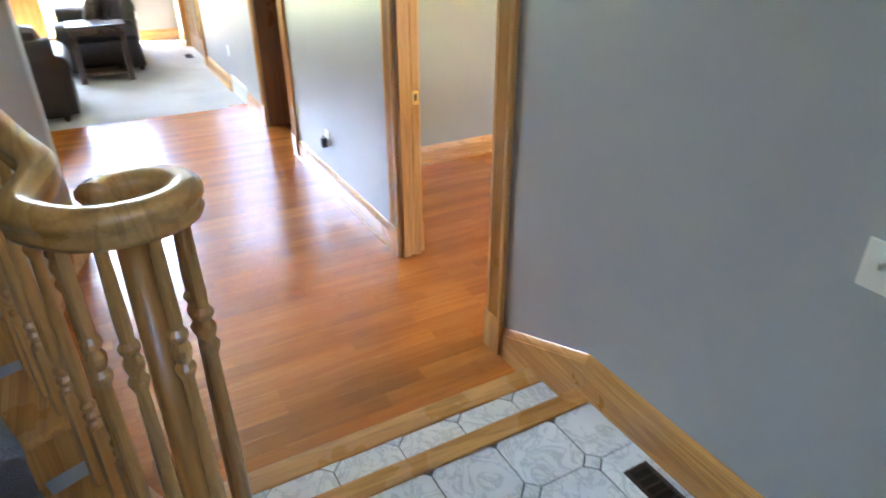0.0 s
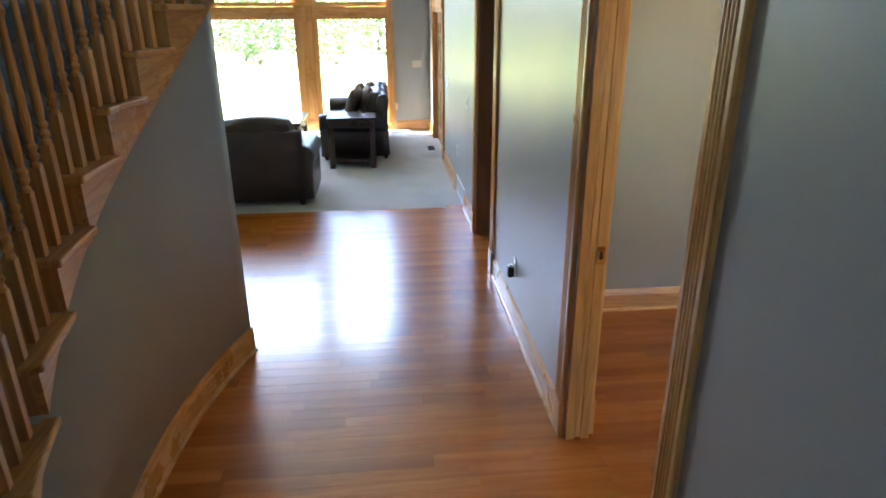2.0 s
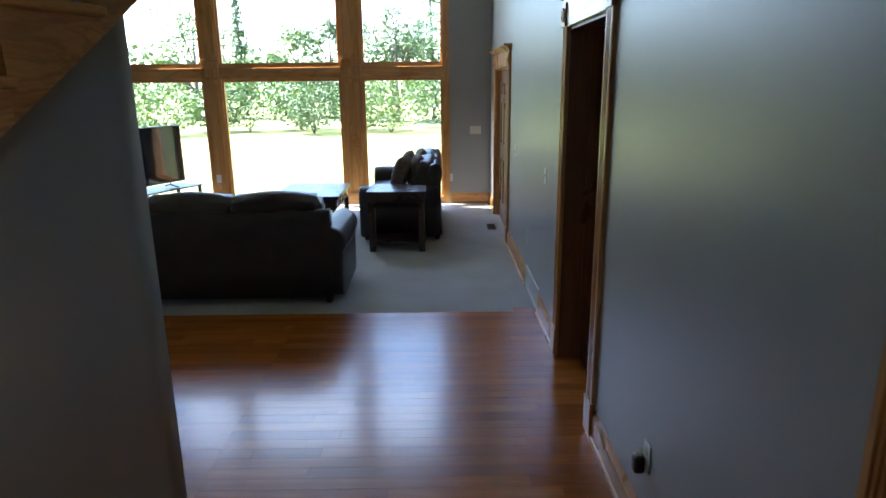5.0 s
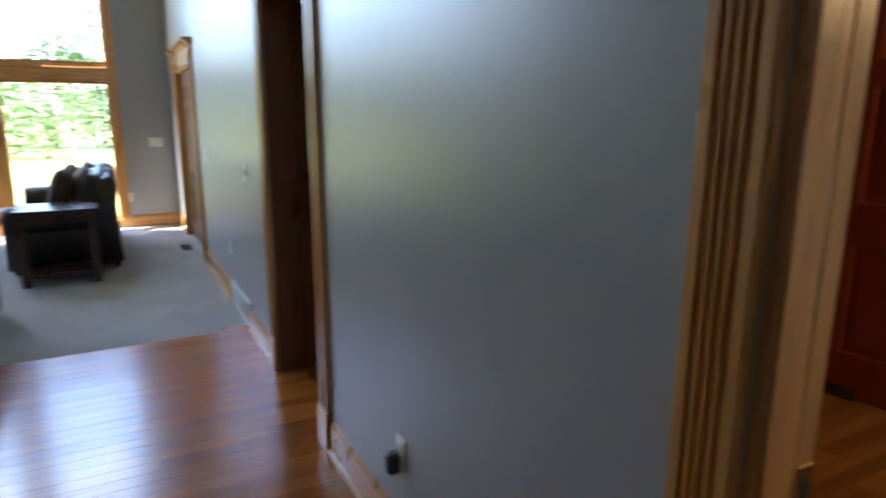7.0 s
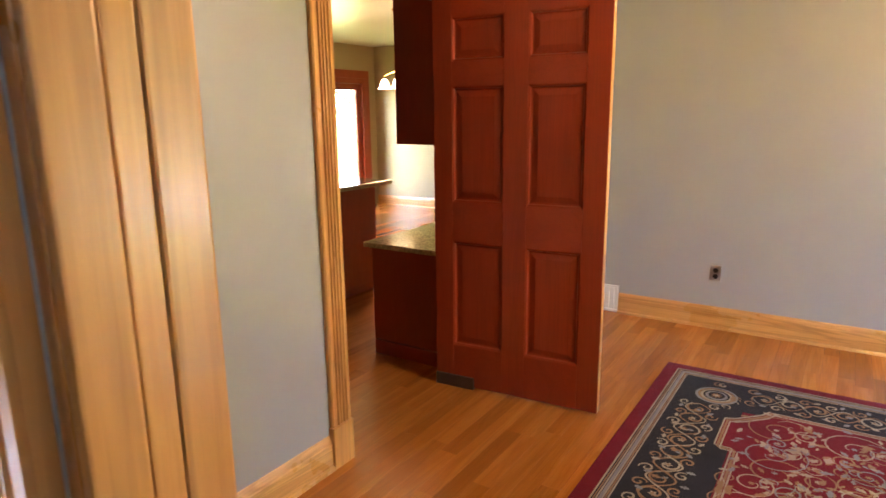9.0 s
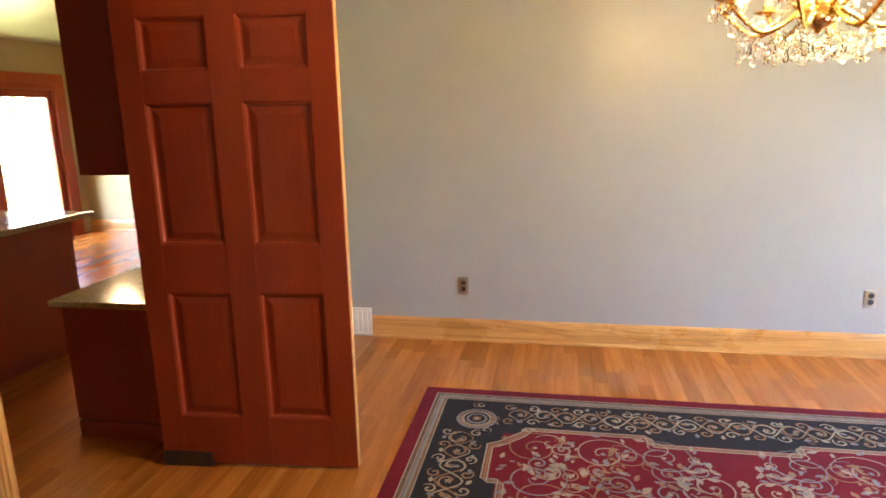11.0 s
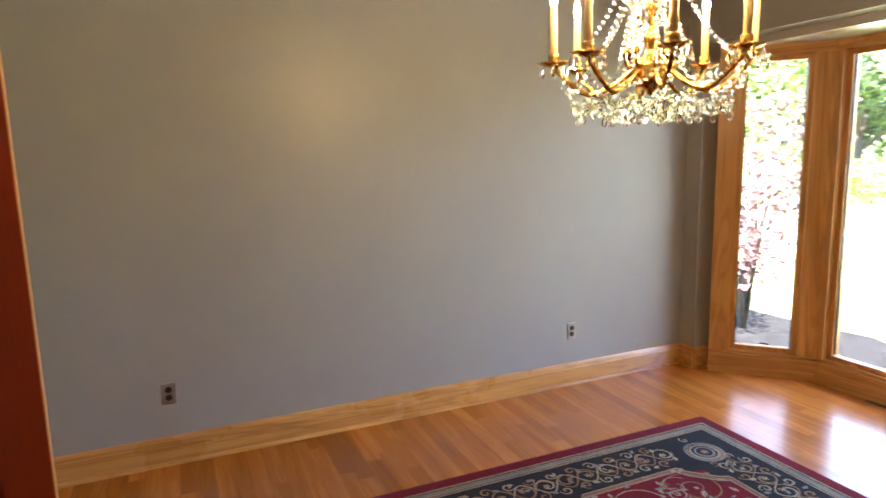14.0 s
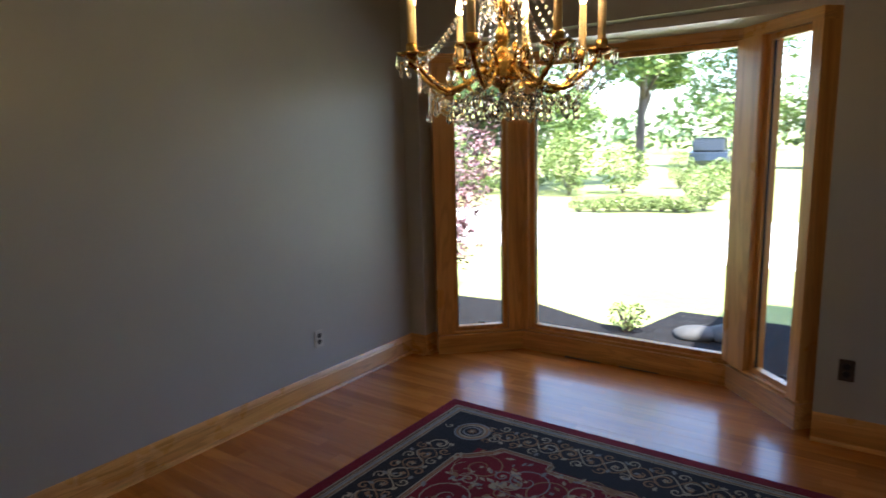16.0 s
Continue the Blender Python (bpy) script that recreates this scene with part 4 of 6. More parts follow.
def switch(label, m, plate, gangs=1):
    t = thing("light_switch", label, "switch", m, "switches")
    w = 0.036 + 0.023 * (gangs - 1)
    soften(part("plate", boxes((-w, 0, -0.058, w, 0.006, 0.058)), plate, t), 0.003)
    for g in range(gangs):
        x = (g - (gangs - 1) / 2) * 0.046
        soften(part("toggle", boxes((x - 0.005, 0.006, -0.004, x + 0.005, 0.016, 0.014)), plate, t), 0.002)
    return t


EW = lambda y, z: pose(EAST, y, z, 0, 0, 90)
outlet("brown and steel duplex outlet on the dining room wall", EW(1.293, 0.391), M_STEEL, M_BLACK)
outlet("brown and steel duplex outlet near the bay window", EW(-1.235, 0.380), M_STEEL, M_BLACK)
outlet("dark duplex outlet beside the bay window", pose(1.462, SOUTH, 0.41, 0, 0, 0), M_STEELDK, M_BLACK)
hallw = lambda y, z: pose(0, y, z, 0, 0, 90)
outlet("white duplex outlet low on the hall wall", hallw(2.236, 0.39), M_WHITE, M_IVORY)
af = thing("air_freshener", "small black plug-in air freshener in the hall outlet", "plug", pose(0, 2.25, 0.355, 0, 0, 90))
bm = bmesh.new()
box(bm, -0.024, 0.008, -0.038, 0.024, 0.050, 0.034, 0.012)
part("body", bm, M_BLACK, af, smooth=True)
bm = bmesh.new()
lathe(bm, [(0.012, 0.034), (0.012, 0.046), (0.008, 0.050), (0.001, 0.050)], 0, 0.028, 12)
part("cap", bm, M_WHITE, af, "white cap")
switch("white switch plate with three toggles in the entry", pose(0, -1.452, 1.150, 0, 0, 90), M_IVORY, 3)
switch("white light switch plate by the passage", hallw(4.67, 1.10), M_WHITE)
switch("white plate on the living room side wall", hallw(6.46, 1.10), M_WHITE)
outlet("white outlet low on the living room wall", hallw(5.49, 0.46), M_WHITE, M_IVORY)
outlet("white outlet below the living room windows", pose(-0.60, WIN_Y, 0.39, 0, 0, 180), M_WHITE, M_IVORY)
outlet("white outlet on the oak mullion", pose(-4.07, WIN_Y - 0.018, 0.41, 0, 0, 180), M_WHITE, M_IVORY)
switch("wide cream switch plate beside the tall windows", pose(-0.225, WIN_Y, 1.09, 0, 0, 180), M_IVORY, 3)


def wall_register(label, m, w, h):
    t = thing("wall_register", label, "register", m)
    soften(part("frame", boxes((0, 0, 0, w, 0.012, 0.018), (0, 0, h - 0.018, w, 0.012, h), (0, 0, 0.018, 0.018, 0.012, h - 0.018), (w - 0.018, 0, 0.018, w, 0.012, h - 0.018)), M_WHITE, t), 0.003)
    part("back", boxes((0.01, 0.001, 0.01, w - 0.01, 0.003, h - 0.01)), M_WHITE, t)
    n = max(4, int(w / 0.045))
    for i in range(n):
        x = 0.022 + (w - 0.044) * (i + 0.5) / n
        part("slat", boxes((x - 0.008, 0.003, 0.02, x + 0.008, 0.011, h - 0.02)), M_WHITE, t)
    return t


wall_register("white metal return register in the dining baseboard", EW(1.955, 0.004), 0.19, 0.205)
wall_register("white metal register set in the hall baseboard", hallw(4.79, 0.004), 0.71, 0.19)


def floor_vent(label, x, y, z, w, d):
    t = thing("floor_vent", label, "floor vent", pose(x, y, z))
    soften(part("frame", boxes((-w / 2, -d / 2, 0, w / 2, -d / 2 + 0.014, 0.006), (-w / 2, d / 2 - 0.014, 0, w / 2, d / 2, 0.006), (-w / 2, -d / 2 + 0.014, 0, -w / 2 + 0.014, d / 2 - 0.014, 0.006), (w / 2 - 0.014, -d / 2 + 0.014, 0, w / 2, d / 2 - 0.014, 0.006)), M_STEELDK, t), 0.002)
    part("well", boxes((-w / 2 + 0.01, -d / 2 + 0.01, 0.0005, w / 2 - 0.01, d / 2 - 0.01, 0.0015)), M_BLACK, t)
    n = 9
    for i in range(n):
        y0 = -d / 2 + 0.018 + (d - 0.036) * i / (n - 1)
        part("slat", boxes((-w / 2 + 0.014, y0 - 0.002, 0.0015, w / 2 - 0.014, y0 + 0.002, 0.005)), M_STEELDK, t)
    return t


floor_vent("brown metal floor vent before the bay window", 3.115, -2.735, 0.0, 0.28, 0.08)
floor_vent("brown metal floor vent before the bay window", 2.695, -2.745, 0.0, 0.28, 0.08)
floor_vent("dark metal vent in the carpet by the wall", -0.12, 7.87, 0.0, 0.11, 0.29)
floor_vent("dark metal floor vent in the entry tiles", -0.095, -1.12, FOYER_Z, 0.10, 0.30)

# ---------------------------------------------------------------- chandelier
CH = Vector((2.25, -0.045, 0))
ch = thing("chandelier", "gilt brass eight-arm chandelier hung with crystal drops, lit", "chandelier", pose(CH.x, CH.y, 0.018) @ Matrix.Diagonal((0.90, 0.90, 1, 1)))
bm = bmesh.new()
lathe(bm, [(0.004, 1.738), (0.010, 1.742), (0.014, 1.752), (0.040, 1.762), (0.060, 1.774), (0.066, 1.788), (0.060, 1.794), (0.066, 1.802), (0.060, 1.808), (0.064, 1.816), (0.058, 1.824), (0.046, 1.835), (0.022, 1.845), (0.014, 1.86), (0.020, 1.875), (0.024, 1.89), (0.014, 1.91), (0.012, 1.93), (0.020, 1.96),
           (0.026, 1.985), (0.022, 2.0), (0.010, 2.01), (0.010, 2.10), (0.030, 2.115), (0.050, 2.12), (0.052, 2.13), (0.020, 2.14), (0.008, 2.16), (0.006, 2.55), (0.05, 2.66), (0.06, 2.70)], n=20)
part("stem", bm, M_BRASS, ch, "", True)
arm_bm = bmesh.new()
pts, rad = [], []
for i in range(22):
    f = i / 21
    r = 0.045 + 0.247 * f
    z = 1.815 - 0.070 * math.sin(min(1, f / 0.72) * math.pi * 0.62) + (0.075 * max(0, (f - 0.55) / 0.45) ** 1.6)
    pts.append((r, 0.0, z))
    rad.append(0.0075 + 0.0016 * math.cos(i * 3.14159))
tube(arm_bm, pts, rad, 8)
tube(arm_bm, [(0.055, 0, 1.80), (0.075, 0, 1.825), (0.082, 0, 1.85), (0.073, 0, 1.862), (0.064, 0, 1.855), (0.066, 0, 1.845)], 0.0055, 7)
top = pts[-1][2]
arm_me = mesh_of("arm", arm_bm, M_BRASS, True)
bm = bmesh.new()
rings = []
for r, z, w in ((0.004, 0, 0), (0.014, 0.002, 0), (0.036, 0.010, 0.004), (0.043, 0.016, 0.007), (0.040, 0.017, 0.006), (0.014, 0.007, 0), (0.013, 0.010, 0), (0.016, 0.018, 0), (0.0165, 0.036, 0.001), (0.013, 0.040, 0), (0.002, 0.040, 0)):
    rings.append([((r + w * math.cos(8 * 2 * math.pi * i / 32)) * math.cos(2 * math.pi * i / 32), (r + w * math.cos(8 * 2 * math.pi * i / 32)) * math.sin(2 * math.pi * i / 32), z) for i in range(32)])
sweep(bm, rings)
cup_me = mesh_of("drip_cup", bm, M_BRASS, True)
bm = bmesh.new()
lathe(bm, [(0.0115, 0.0), (0.0118, 0.05), (0.0110, 0.125), (0.009, 0.127)], n=12)
candle_me = mesh_of("candle_sleeve", bm, M_CANDLE, True)
bm = bmesh.new()
lathe(bm, [(0.006, 0.0), (0.011, 0.012), (0.012, 0.022), (0.008, 0.038), (0.003, 0.054), (0.0006, 0.062)], n=10)
bulb_me = mesh_of("bulb", bm, M_BULB, True)


def drop_mesh(h, w):
    bm = bmesh.new()
    lathe(bm, [(0.0006, 0.0), (w * 0.25, -h * 0.18), (w * 0.75, -h * 0.52), (w, -h * 0.70), (w * 0.8, -h * 0.86), (0.0008, -h)], n=6)
    return mesh_of("crystal", bm, M_CRYSTAL)


def bead(bm, p, r):
    lathe(bm, [(0.0004, -r), (r * 0.8, -r * 0.55), (r, 0.0), (r * 0.8, r * 0.55), (0.0004, r)], n=6, m=Matrix.Translation(p))


drop_s, drop_l = drop_mesh(0.034, 0.0068), drop_mesh(0.043, 0.0115)
NARM = 8
strand_bm = bmesh.new()
rng = random.Random(5)
for i in range(NARM):
    ang = 360 / NARM * i + 14
    R = pose(0, 0, 0, 0, 0, ang)
    piece("arm", arm_me, R, ch)
    dz = 0.0
    cup = piece("drip_cup", cup_me, R @ Matrix.Translation((pts[-1][0], 0, top - 0.004)), ch)
    piece("candle_sleeve", candle_me, R @ Matrix.Translation((pts[-1][0], 0, top + 0.034)), ch)
    piece("bulb", bulb_me, R @ Matrix.Translation((pts[-1][0], 0, top + 0.160)), ch)
    for j in range(8):
        b = 2 * math.pi * j / 8
        bm_p = Vector((pts[-1][0] + 0.045 * math.cos(b), 0.045 * math.sin(b), top + 0.004))
        piece("crystal", drop_s, R @ Matrix.Translation(bm_p) @ pose(0, 0, 0, rng.uniform(-6, 6), rng.uniform(-6, 6), rng.uniform(0, 60)), ch)
    # pendant under the arm
    for rr, zz in ((0.13, 1.735), (0.22, 1.742)):
        piece("crystal", drop_l, R @ Matrix.Translation((rr, 0, zz - 0.018)) @ pose(0, 0, 0, 0, 0, rng.uniform(0, 60)), ch)
    # strands: upper crown to cup, arm to arm in swags, arm to the foot of the stem
    bm = strand_bm
    def strand(a, c, sag, n, r=0.0058):
        for s in range(n):
            f = (s + 0.5) / n
            p = a.lerp(c, f)
            p.z -= sag * 4 * f * (1 - f)
            bead(bm, p, r)
    A = R @ Vector((pts[-1][0] - 0.02, 0, top))
    Rn = pose(0, 0, 0, 0, 0, ang + 360 / NARM)
    B = Rn @ Vector((pts[-1][0] - 0.02, 0, top))
    strand(R @ Vector((0.045, 0, 2.118)), A, 0.055, 22, 0.0062)
    strand(R @ Vector((0.24, 0, 1.742)), Rn @ Vector((0.24, 0, 1.742)), 0.055, 13)
    strand(A, B, 0.075, 15, 0.0055)
    strand(R @ Vector((0.052, 0, 2.05)), R @ Vector((0.10, 0, 1.80)), 0.02, 16, 0.006)
    strand(R @ Vector((0.15, 0, 1.73)), Rn @ Vector((0.15, 0, 1.73)), 0.045, 9)
    Rh = pose(0, 0, 0, 0, 0, ang + 180 / NARM)
    strand(R @ Vector((0.20, 0, 1.74)), Rh @ Vector((0.20, 0, 1.735)), 0.035, 8, 0.0062)
    strand(Rh @ Vector((0.20, 0, 1.735)), Rn @ Vector((0.20, 0, 1.74)), 0.035, 8, 0.0062)
    strand(R @ Vector((0.27, 0, 1.775)), R @ Vector((0.10, 0, 1.745)), 0.045, 14, 0.0058)
    strand(R @ Vector((0.09, 0, 1.74)), Rn @ Vector((0.09, 0, 1.74)), 0.03, 6, 0.0062)
    strand(R @ Vector((0.20, 0, 1.72)), R @ Vector((0.012, 0, 1.685)), 0.03, 13)
    for rr, zz in ((0.225, 1.704), (0.14, 1.700), (0.075, 1.712)):
        Rm = pose(0, 0, 0, 0, 0, ang + 180 / NARM)
        piece("crystal", drop_l, Rm @ Matrix.Translation((rr, 0, zz)) @ pose(0, 0, 0, 0, 0, rng.uniform(0, 60)), ch)
    for rr, zz in ((0.056, 2.112), (0.052, 2.06), (0.060, 2.01), (0.045, 1.965)):
        Rm = pose(0, 0, 0, 0, 0, ang + rng.uniform(-10, 10))
        piece("crystal", drop_l, Rm @ Matrix.Translation((rr, 0, zz)) @ pose(0, 0, 0, 0, 0, rng.uniform(0, 60)), ch)
part("bead_strand", strand_bm, M_CRYSTAL, ch, "strings of small crystal beads")["kind"] = "stuff"
piece("crystal", drop_l, Matrix.Translation((0, 0, 1.732)), ch)
for i in range(7):
    b = 2 * math.pi * i / 7
    piece("crystal", drop_l, Matrix.Translation((0.026 * math.cos(b), 0.026 * math.sin(b), 1.728)), ch)

# ---------------------------------------------------------------- rug
RX0, RX1, RY0, RY1 = 1.08, 3.52, -1.615, 1.39
rug = thing("rug", "wine red rug with black scroll border and corner medallions", "rug", pose((RX0 + RX1) / 2, (RY0 + RY1) / 2, 0.0))
HW, HL = (RX1 - RX0) / 2, (RY1 - RY0) / 2
soften(part("field", boxes((-HW, -HL, 0.0, HW, HL, 0.009)), M_RUGRED, rug), 0.004)


BORD = 1.32


def frame_band(bm, d0, d1, z):
    """A flat band running round the rug, d0 to d1 in from its edge."""
    d0, d1 = d0 * BORD, d1 * BORD
    a = [(-HW + d0, -HL + d0), (HW - d0, -HL + d0), (HW - d0, HL - d0), (-HW + d0, HL - d0)]
    b = [(-HW + d1, -HL + d1), (HW - d1, -HL + d1), (HW - d1, HL - d1), (-HW + d1, HL - d1)]
    va = [bm.verts.new((*p, z)) for p in a]
    vb = [bm.verts.new((*p, z)) for p in b]
    for i in range(4):
        bm.faces.new((va[i], va[(i + 1) % 4], vb[(i + 1) % 4], vb[i]))


def bands(name, rows, z, material):
    bm = bmesh.new()
    for r in rows:
        frame_band(bm, *r, z)
    part(name, bm, material, rug)


bands("border_ground", [(0.075, 0.36)], 0.0094, M_RUGBLACK)
bands("stripe", [(0.054, 0.060), (0.071, 0.076), (0.088, 0.092), (0.101, 0.106)], 0.0098, M_RUGCREAM)
bands("stripe", [(0.060, 0.064), (0.068, 0.071)], 0.0098, M_RUGBLACK)
bands("stripe", [(0.064, 0.068), (0.094, 0.099)], 0.0098, M_RUGTAN)
bands("stripe", [(0.078, 0.088)], 0.0098, M_RUGGREY)


def notched(off):
    """The inner edge of the border: straight runs that step round the corner medallions and the middles."""
    d = 0.315 * BORD + off
    cx, s = 0.47, 0.50 + off * 0.4
    q = [(HW - d - 0.17 + off * 0, HL - d), (HW - d - 0.17, HL - d - 0.055), (HW - d - 0.055, HL - d - 0.17), (HW - d, HL - d - 0.17)]
    out = []
    mid = 0.34 - off
    quad = [(0.0 + mid, HL - d - 0.075), (mid, HL - d), (HW - d - 0.175, HL - d), (HW - d - 0.15, HL - d - 0.05), (HW - d - 0.10, HL - d - 0.10), (HW - d - 0.05, HL - d - 0.15), (HW - d, HL - d - 0.175), (HW - d, mid), (HW - d - 0.075, mid)]
    out += quad
    out += [(x, -y) for x, y in quad[::-1]]
    out += [(-x, -y) for x, y in quad]
    out += [(-x, y) for x, y in quad[::-1]]
    return out


def loop_band(name, o0, o1, z, material):
    bm = bmesh.new()
    a, b = notched(o0), notched(o1)
    va = [bm.verts.new((*p, z)) for p in a]
    vb = [bm.verts.new((*p, z)) for p in b]
    n = len(a)
    for i in range(n):
        bm.faces.new((va[i], va[(i + 1) % n], vb[(i + 1) % n], vb[i]))
    bmesh.ops.recalc_face_normals(bm, faces=bm.faces[:])
    for f in bm.faces:
        if f.normal.z < 0:
            f.normal_flip()
    part(name, bm, material, rug)


bm = bmesh.new()
vs = [bm.verts.new((*p, 0.0097)) for p in notched(0.0)]
f = bm.faces.new(vs)
bm.normal_update()
if f.normal.z < 0:
    f.normal_flip()
bmesh.ops.triangulate(bm, faces=bm.faces[:])
part("inner_field", bm, M_RUGRED, rug)
for o, mm, zz in ((-0.008, M_RUGCREAM, 0.0101), (0.004, M_RUGTAN, 0.0101), (0.018, M_RUGCREAM, 0.0101)):
    loop_band("inner_stripe", o, o + (0.008 if mm is M_RUGCREAM else 0.011), zz, mm)


def ribbon(bm, pts, w, z):
    """A flat woven line along points, thinning at both ends."""
    n = len(pts)
    L, R = [], []
    for i, p in enumerate(pts):
        a, b = pts[max(i - 1, 0)], pts[min(i + 1, n - 1)]
        dx, dy = b[0] - a[0], b[1] - a[1]
        l = math.hypot(dx, dy) or 1
        ww = w * (0.35 + 0.65 * math.sin(math.pi * (0.08 + 0.84 * i / (n - 1))))
        L.append(bm.verts.new((p[0] - dy / l * ww, p[1] + dx / l * ww, z)))
        R.append(bm.verts.new((p[0] + dy / l * ww, p[1] - dx / l * ww, z)))
    for i in range(n - 1):
        bm.faces.new((R[i], R[i + 1], L[i + 1], L[i]))


def spiral(bm, x, y, r, a0, turns, w, z, sense=1):
    n = int(16 * turns) + 4
    ribbon(bm, [(x + r * (1 - 0.85 * i / n) * math.cos(a0 + sense * 2 * math.pi * turns * i / n), y + r * (1 - 0.85 * i / n) * math.sin(a0 + sense * 2 * math.pi * turns * i / n)) for i in range(n + 1)], w, z)


def rosette(bm, x, y, r, z, petals=6, a0=0.0):
    n = petals * 4
    c = bm.verts.new((x, y, z))
    ring = []
    for i in range(n):
        a = a0 + 2 * math.pi * i / n
        rr = r * (0.72 + 0.28 * math.cos(petals * (a - a0)))
        ring.append(bm.verts.new((x + rr * math.cos(a), y + rr * math.sin(a), z)))
    for i in range(n):
        bm.faces.new((c, ring[i], ring[(i + 1) % n]))


def leaf(bm, x, y, l, a, z, w=0.3):
    prof = [(0, 0), (0.3, w * 0.7), (0.42, w * 0.45), (0.6, w), (0.72, w * 0.5), (0.85, w * 0.55), (1, 0), (0.85, -w * 0.4), (0.7, -w * 0.35), (0.55, -w * 0.9), (0.42, -w * 0.4), (0.28, -w * 0.6)]
    c, s = math.cos(a), math.sin(a)
    c0 = bm.verts.new((x + 0.5 * l * c, y + 0.5 * l * s, z))
    vs = [bm.verts.new((x + (u * c - v * s) * l, y + (u * s + v * c) * l, z)) for u, v in prof]
    for i in range(len(vs)):
        bm.faces.new((c0, vs[i], vs[(i + 1) % len(vs)])[::-1])


motif = {m: bmesh.new() for m in ("cream", "tan", "grey")}
Z1, Z2 = 0.0103, 0.0106
rng = random.Random(11)
# border: rosettes linked by scrolls
def border_run(length, put):
    n = int(length / 0.115)
    for ph, kk in ((0.0, 'tan'), (3.14, 'cream')):
        ribbon(motif[kk], [put((i / 160 - 0.5) * length, 0.060 * math.sin(i / 160 * n * 3.14159 + ph)) for i in range(161)], 0.0045, 0.01025 + ph * 0.00001)
    for i in range(n):
        t = (i + 0.5) * length / n - length / 2
        p = put(t, 0.0)
        s = 1 if i % 2 else -1
        Z1, Z2 = 0.0103 + (i % 2) * 0.00025, 0.0109
        if i % 2 == 0:
            rosette(motif["cream"], *p, 0.020, Z1, 5, rng.uniform(0, 6))
            rosette(motif["tan"], *p, 0.010, Z2, 5)
        else:
            q = put(t, 0.0)
            leaf(motif["tan"], *q, 0.042, rng.uniform(0, 6), Z1, 0.45)
            leaf(motif["grey"], *q, 0.034, rng.uniform(0, 6), Z1 + 0.00003, 0.4)
        q = put(t, 0.0)
        spiral(motif["tan" if i % 3 else "cream"], *q, 0.062, rng.uniform(0, 6), 1.0, 0.0055, Z1 + 0.00006, s)
        for e in (-1, 1):
            q = put(t + 0.055, 0.072 * e)
            spiral(motif["cream" if i % 2 else "tan"], *q, 0.034, rng.uniform(0, 6), 1.2, 0.0052, Z1 + 0.00012 + 0.00003 * e, -s * e)
            q = put(t + 0.02 * e, 0.078 * e)
            leaf(motif["cream" if rng.random() < 0.5 else "grey"], *q, 0.040, rng.uniform(0, 6), Z1 + 0.00018 + 0.00003 * e, 0.38)


BW = 0.210 * BORD
for sgn in (-1, 1):
    border_run(2 * HW - 0.98, lambda t, o, s=sgn: (t, s * (HL - BW) + o))
    border_run(2 * HL - 0.98, lambda t, o, s=sgn: (s * (HW - BW) + o, t))
    for s2 in (-1, 1):
        x, y = sgn * (HW - 0.262 * BORD), s2 * (HL - 0.25 * BORD)
        for r, mm in ((0.098, "grey"), (0.072, "cream"), (0.048, "grey")):
            spiral_n = 40
            ribbon(motif[mm], [(x + r * math.cos(2 * math.pi * i / spiral_n), y + r * math.sin(2 * math.pi * i / spiral_n)) for i in range(spiral_n + 1)], 0.008, Z1)
        ribbon(motif["tan"], [(x + 0.085 * math.cos(2 * math.pi * i / 40), y + 0.085 * math.sin(2 * math.pi * i / 40)) for i in range(41)], 0.006, Z2)
        rosette(motif["tan"], x, y, 0.030, Z2 + 0.0002, 8)
        rosette(motif["cream"], x, y, 0.014, Z2 + 0.0004, 6)
        for q in range(6):
            aa = rng.uniform(0, 6.28)
            spiral(motif["tan" if q % 2 else "cream"], x + 0.15 * math.cos(aa), y + 0.15 * math.sin(aa) * 0.6, 0.028, aa, 1.0, 0.004, Z1 + 0.00007 * (q + 1))
# field: large acanthus scrolls, mirrored in both directions
FX, FY = HW - 0.52, HL - 0.52
spots = []
while len(spots) < 24:
    p = (rng.uniform(0.09, FX - 0.07), rng.uniform(0.09, FY - 0.07))
    if all(math.hypot(p[0] - q[0], p[1] - q[1]) > 0.118 for q in spots):
        spots.append(p)
for k, (x, y) in enumerate(spots):
    Z1, Z2 = 0.0103 + k * 0.00005, 0.0103 + k * 0.00005 + 0.00003
    r = rng.choice((0.055, 0.075, 0.11, 0.15))
    a0, sn = rng.uniform(0, 6.28), rng.choice((-1, 1))
    kind = rng.choice(("tan", "cream", "tan", "grey"))
    k2 = rng.choice(("cream", "tan", "grey"))
    lf = [(rng.uniform(0, 6.28), rng.uniform(0.028, 0.062)) for _ in range(11)]
    for mx in (-1, 1):
        for my in (-1, 1):
            fl = mx * my
            def ang(v, mx=mx, my=my):
                return math.atan2(my * math.sin(v), mx * math.cos(v))
            spiral(motif[kind], mx * x, my * y, r, ang(a0), 1.6, 0.0042, Z1, sn * fl)
            spiral(motif[k2], mx * (x + 0.09 * math.cos(a0)), my * (y + 0.09 * math.sin(a0)), r * 0.55, ang(a0 + 2), 1.1, 0.0034, Z2, -sn * fl)
            rosette(motif[k2], mx * x, my * y, 0.015, Z2, 6, ang(a0))
            for q, (v, l) in enumerate(lf):
                leaf(motif[k2 if l > 0.045 else kind], mx * x + r * math.cos(ang(v)), my * y + r * math.sin(ang(v)), l, ang(v + 0.9), Z1 + 0.000006 * (q + 1), 0.30)
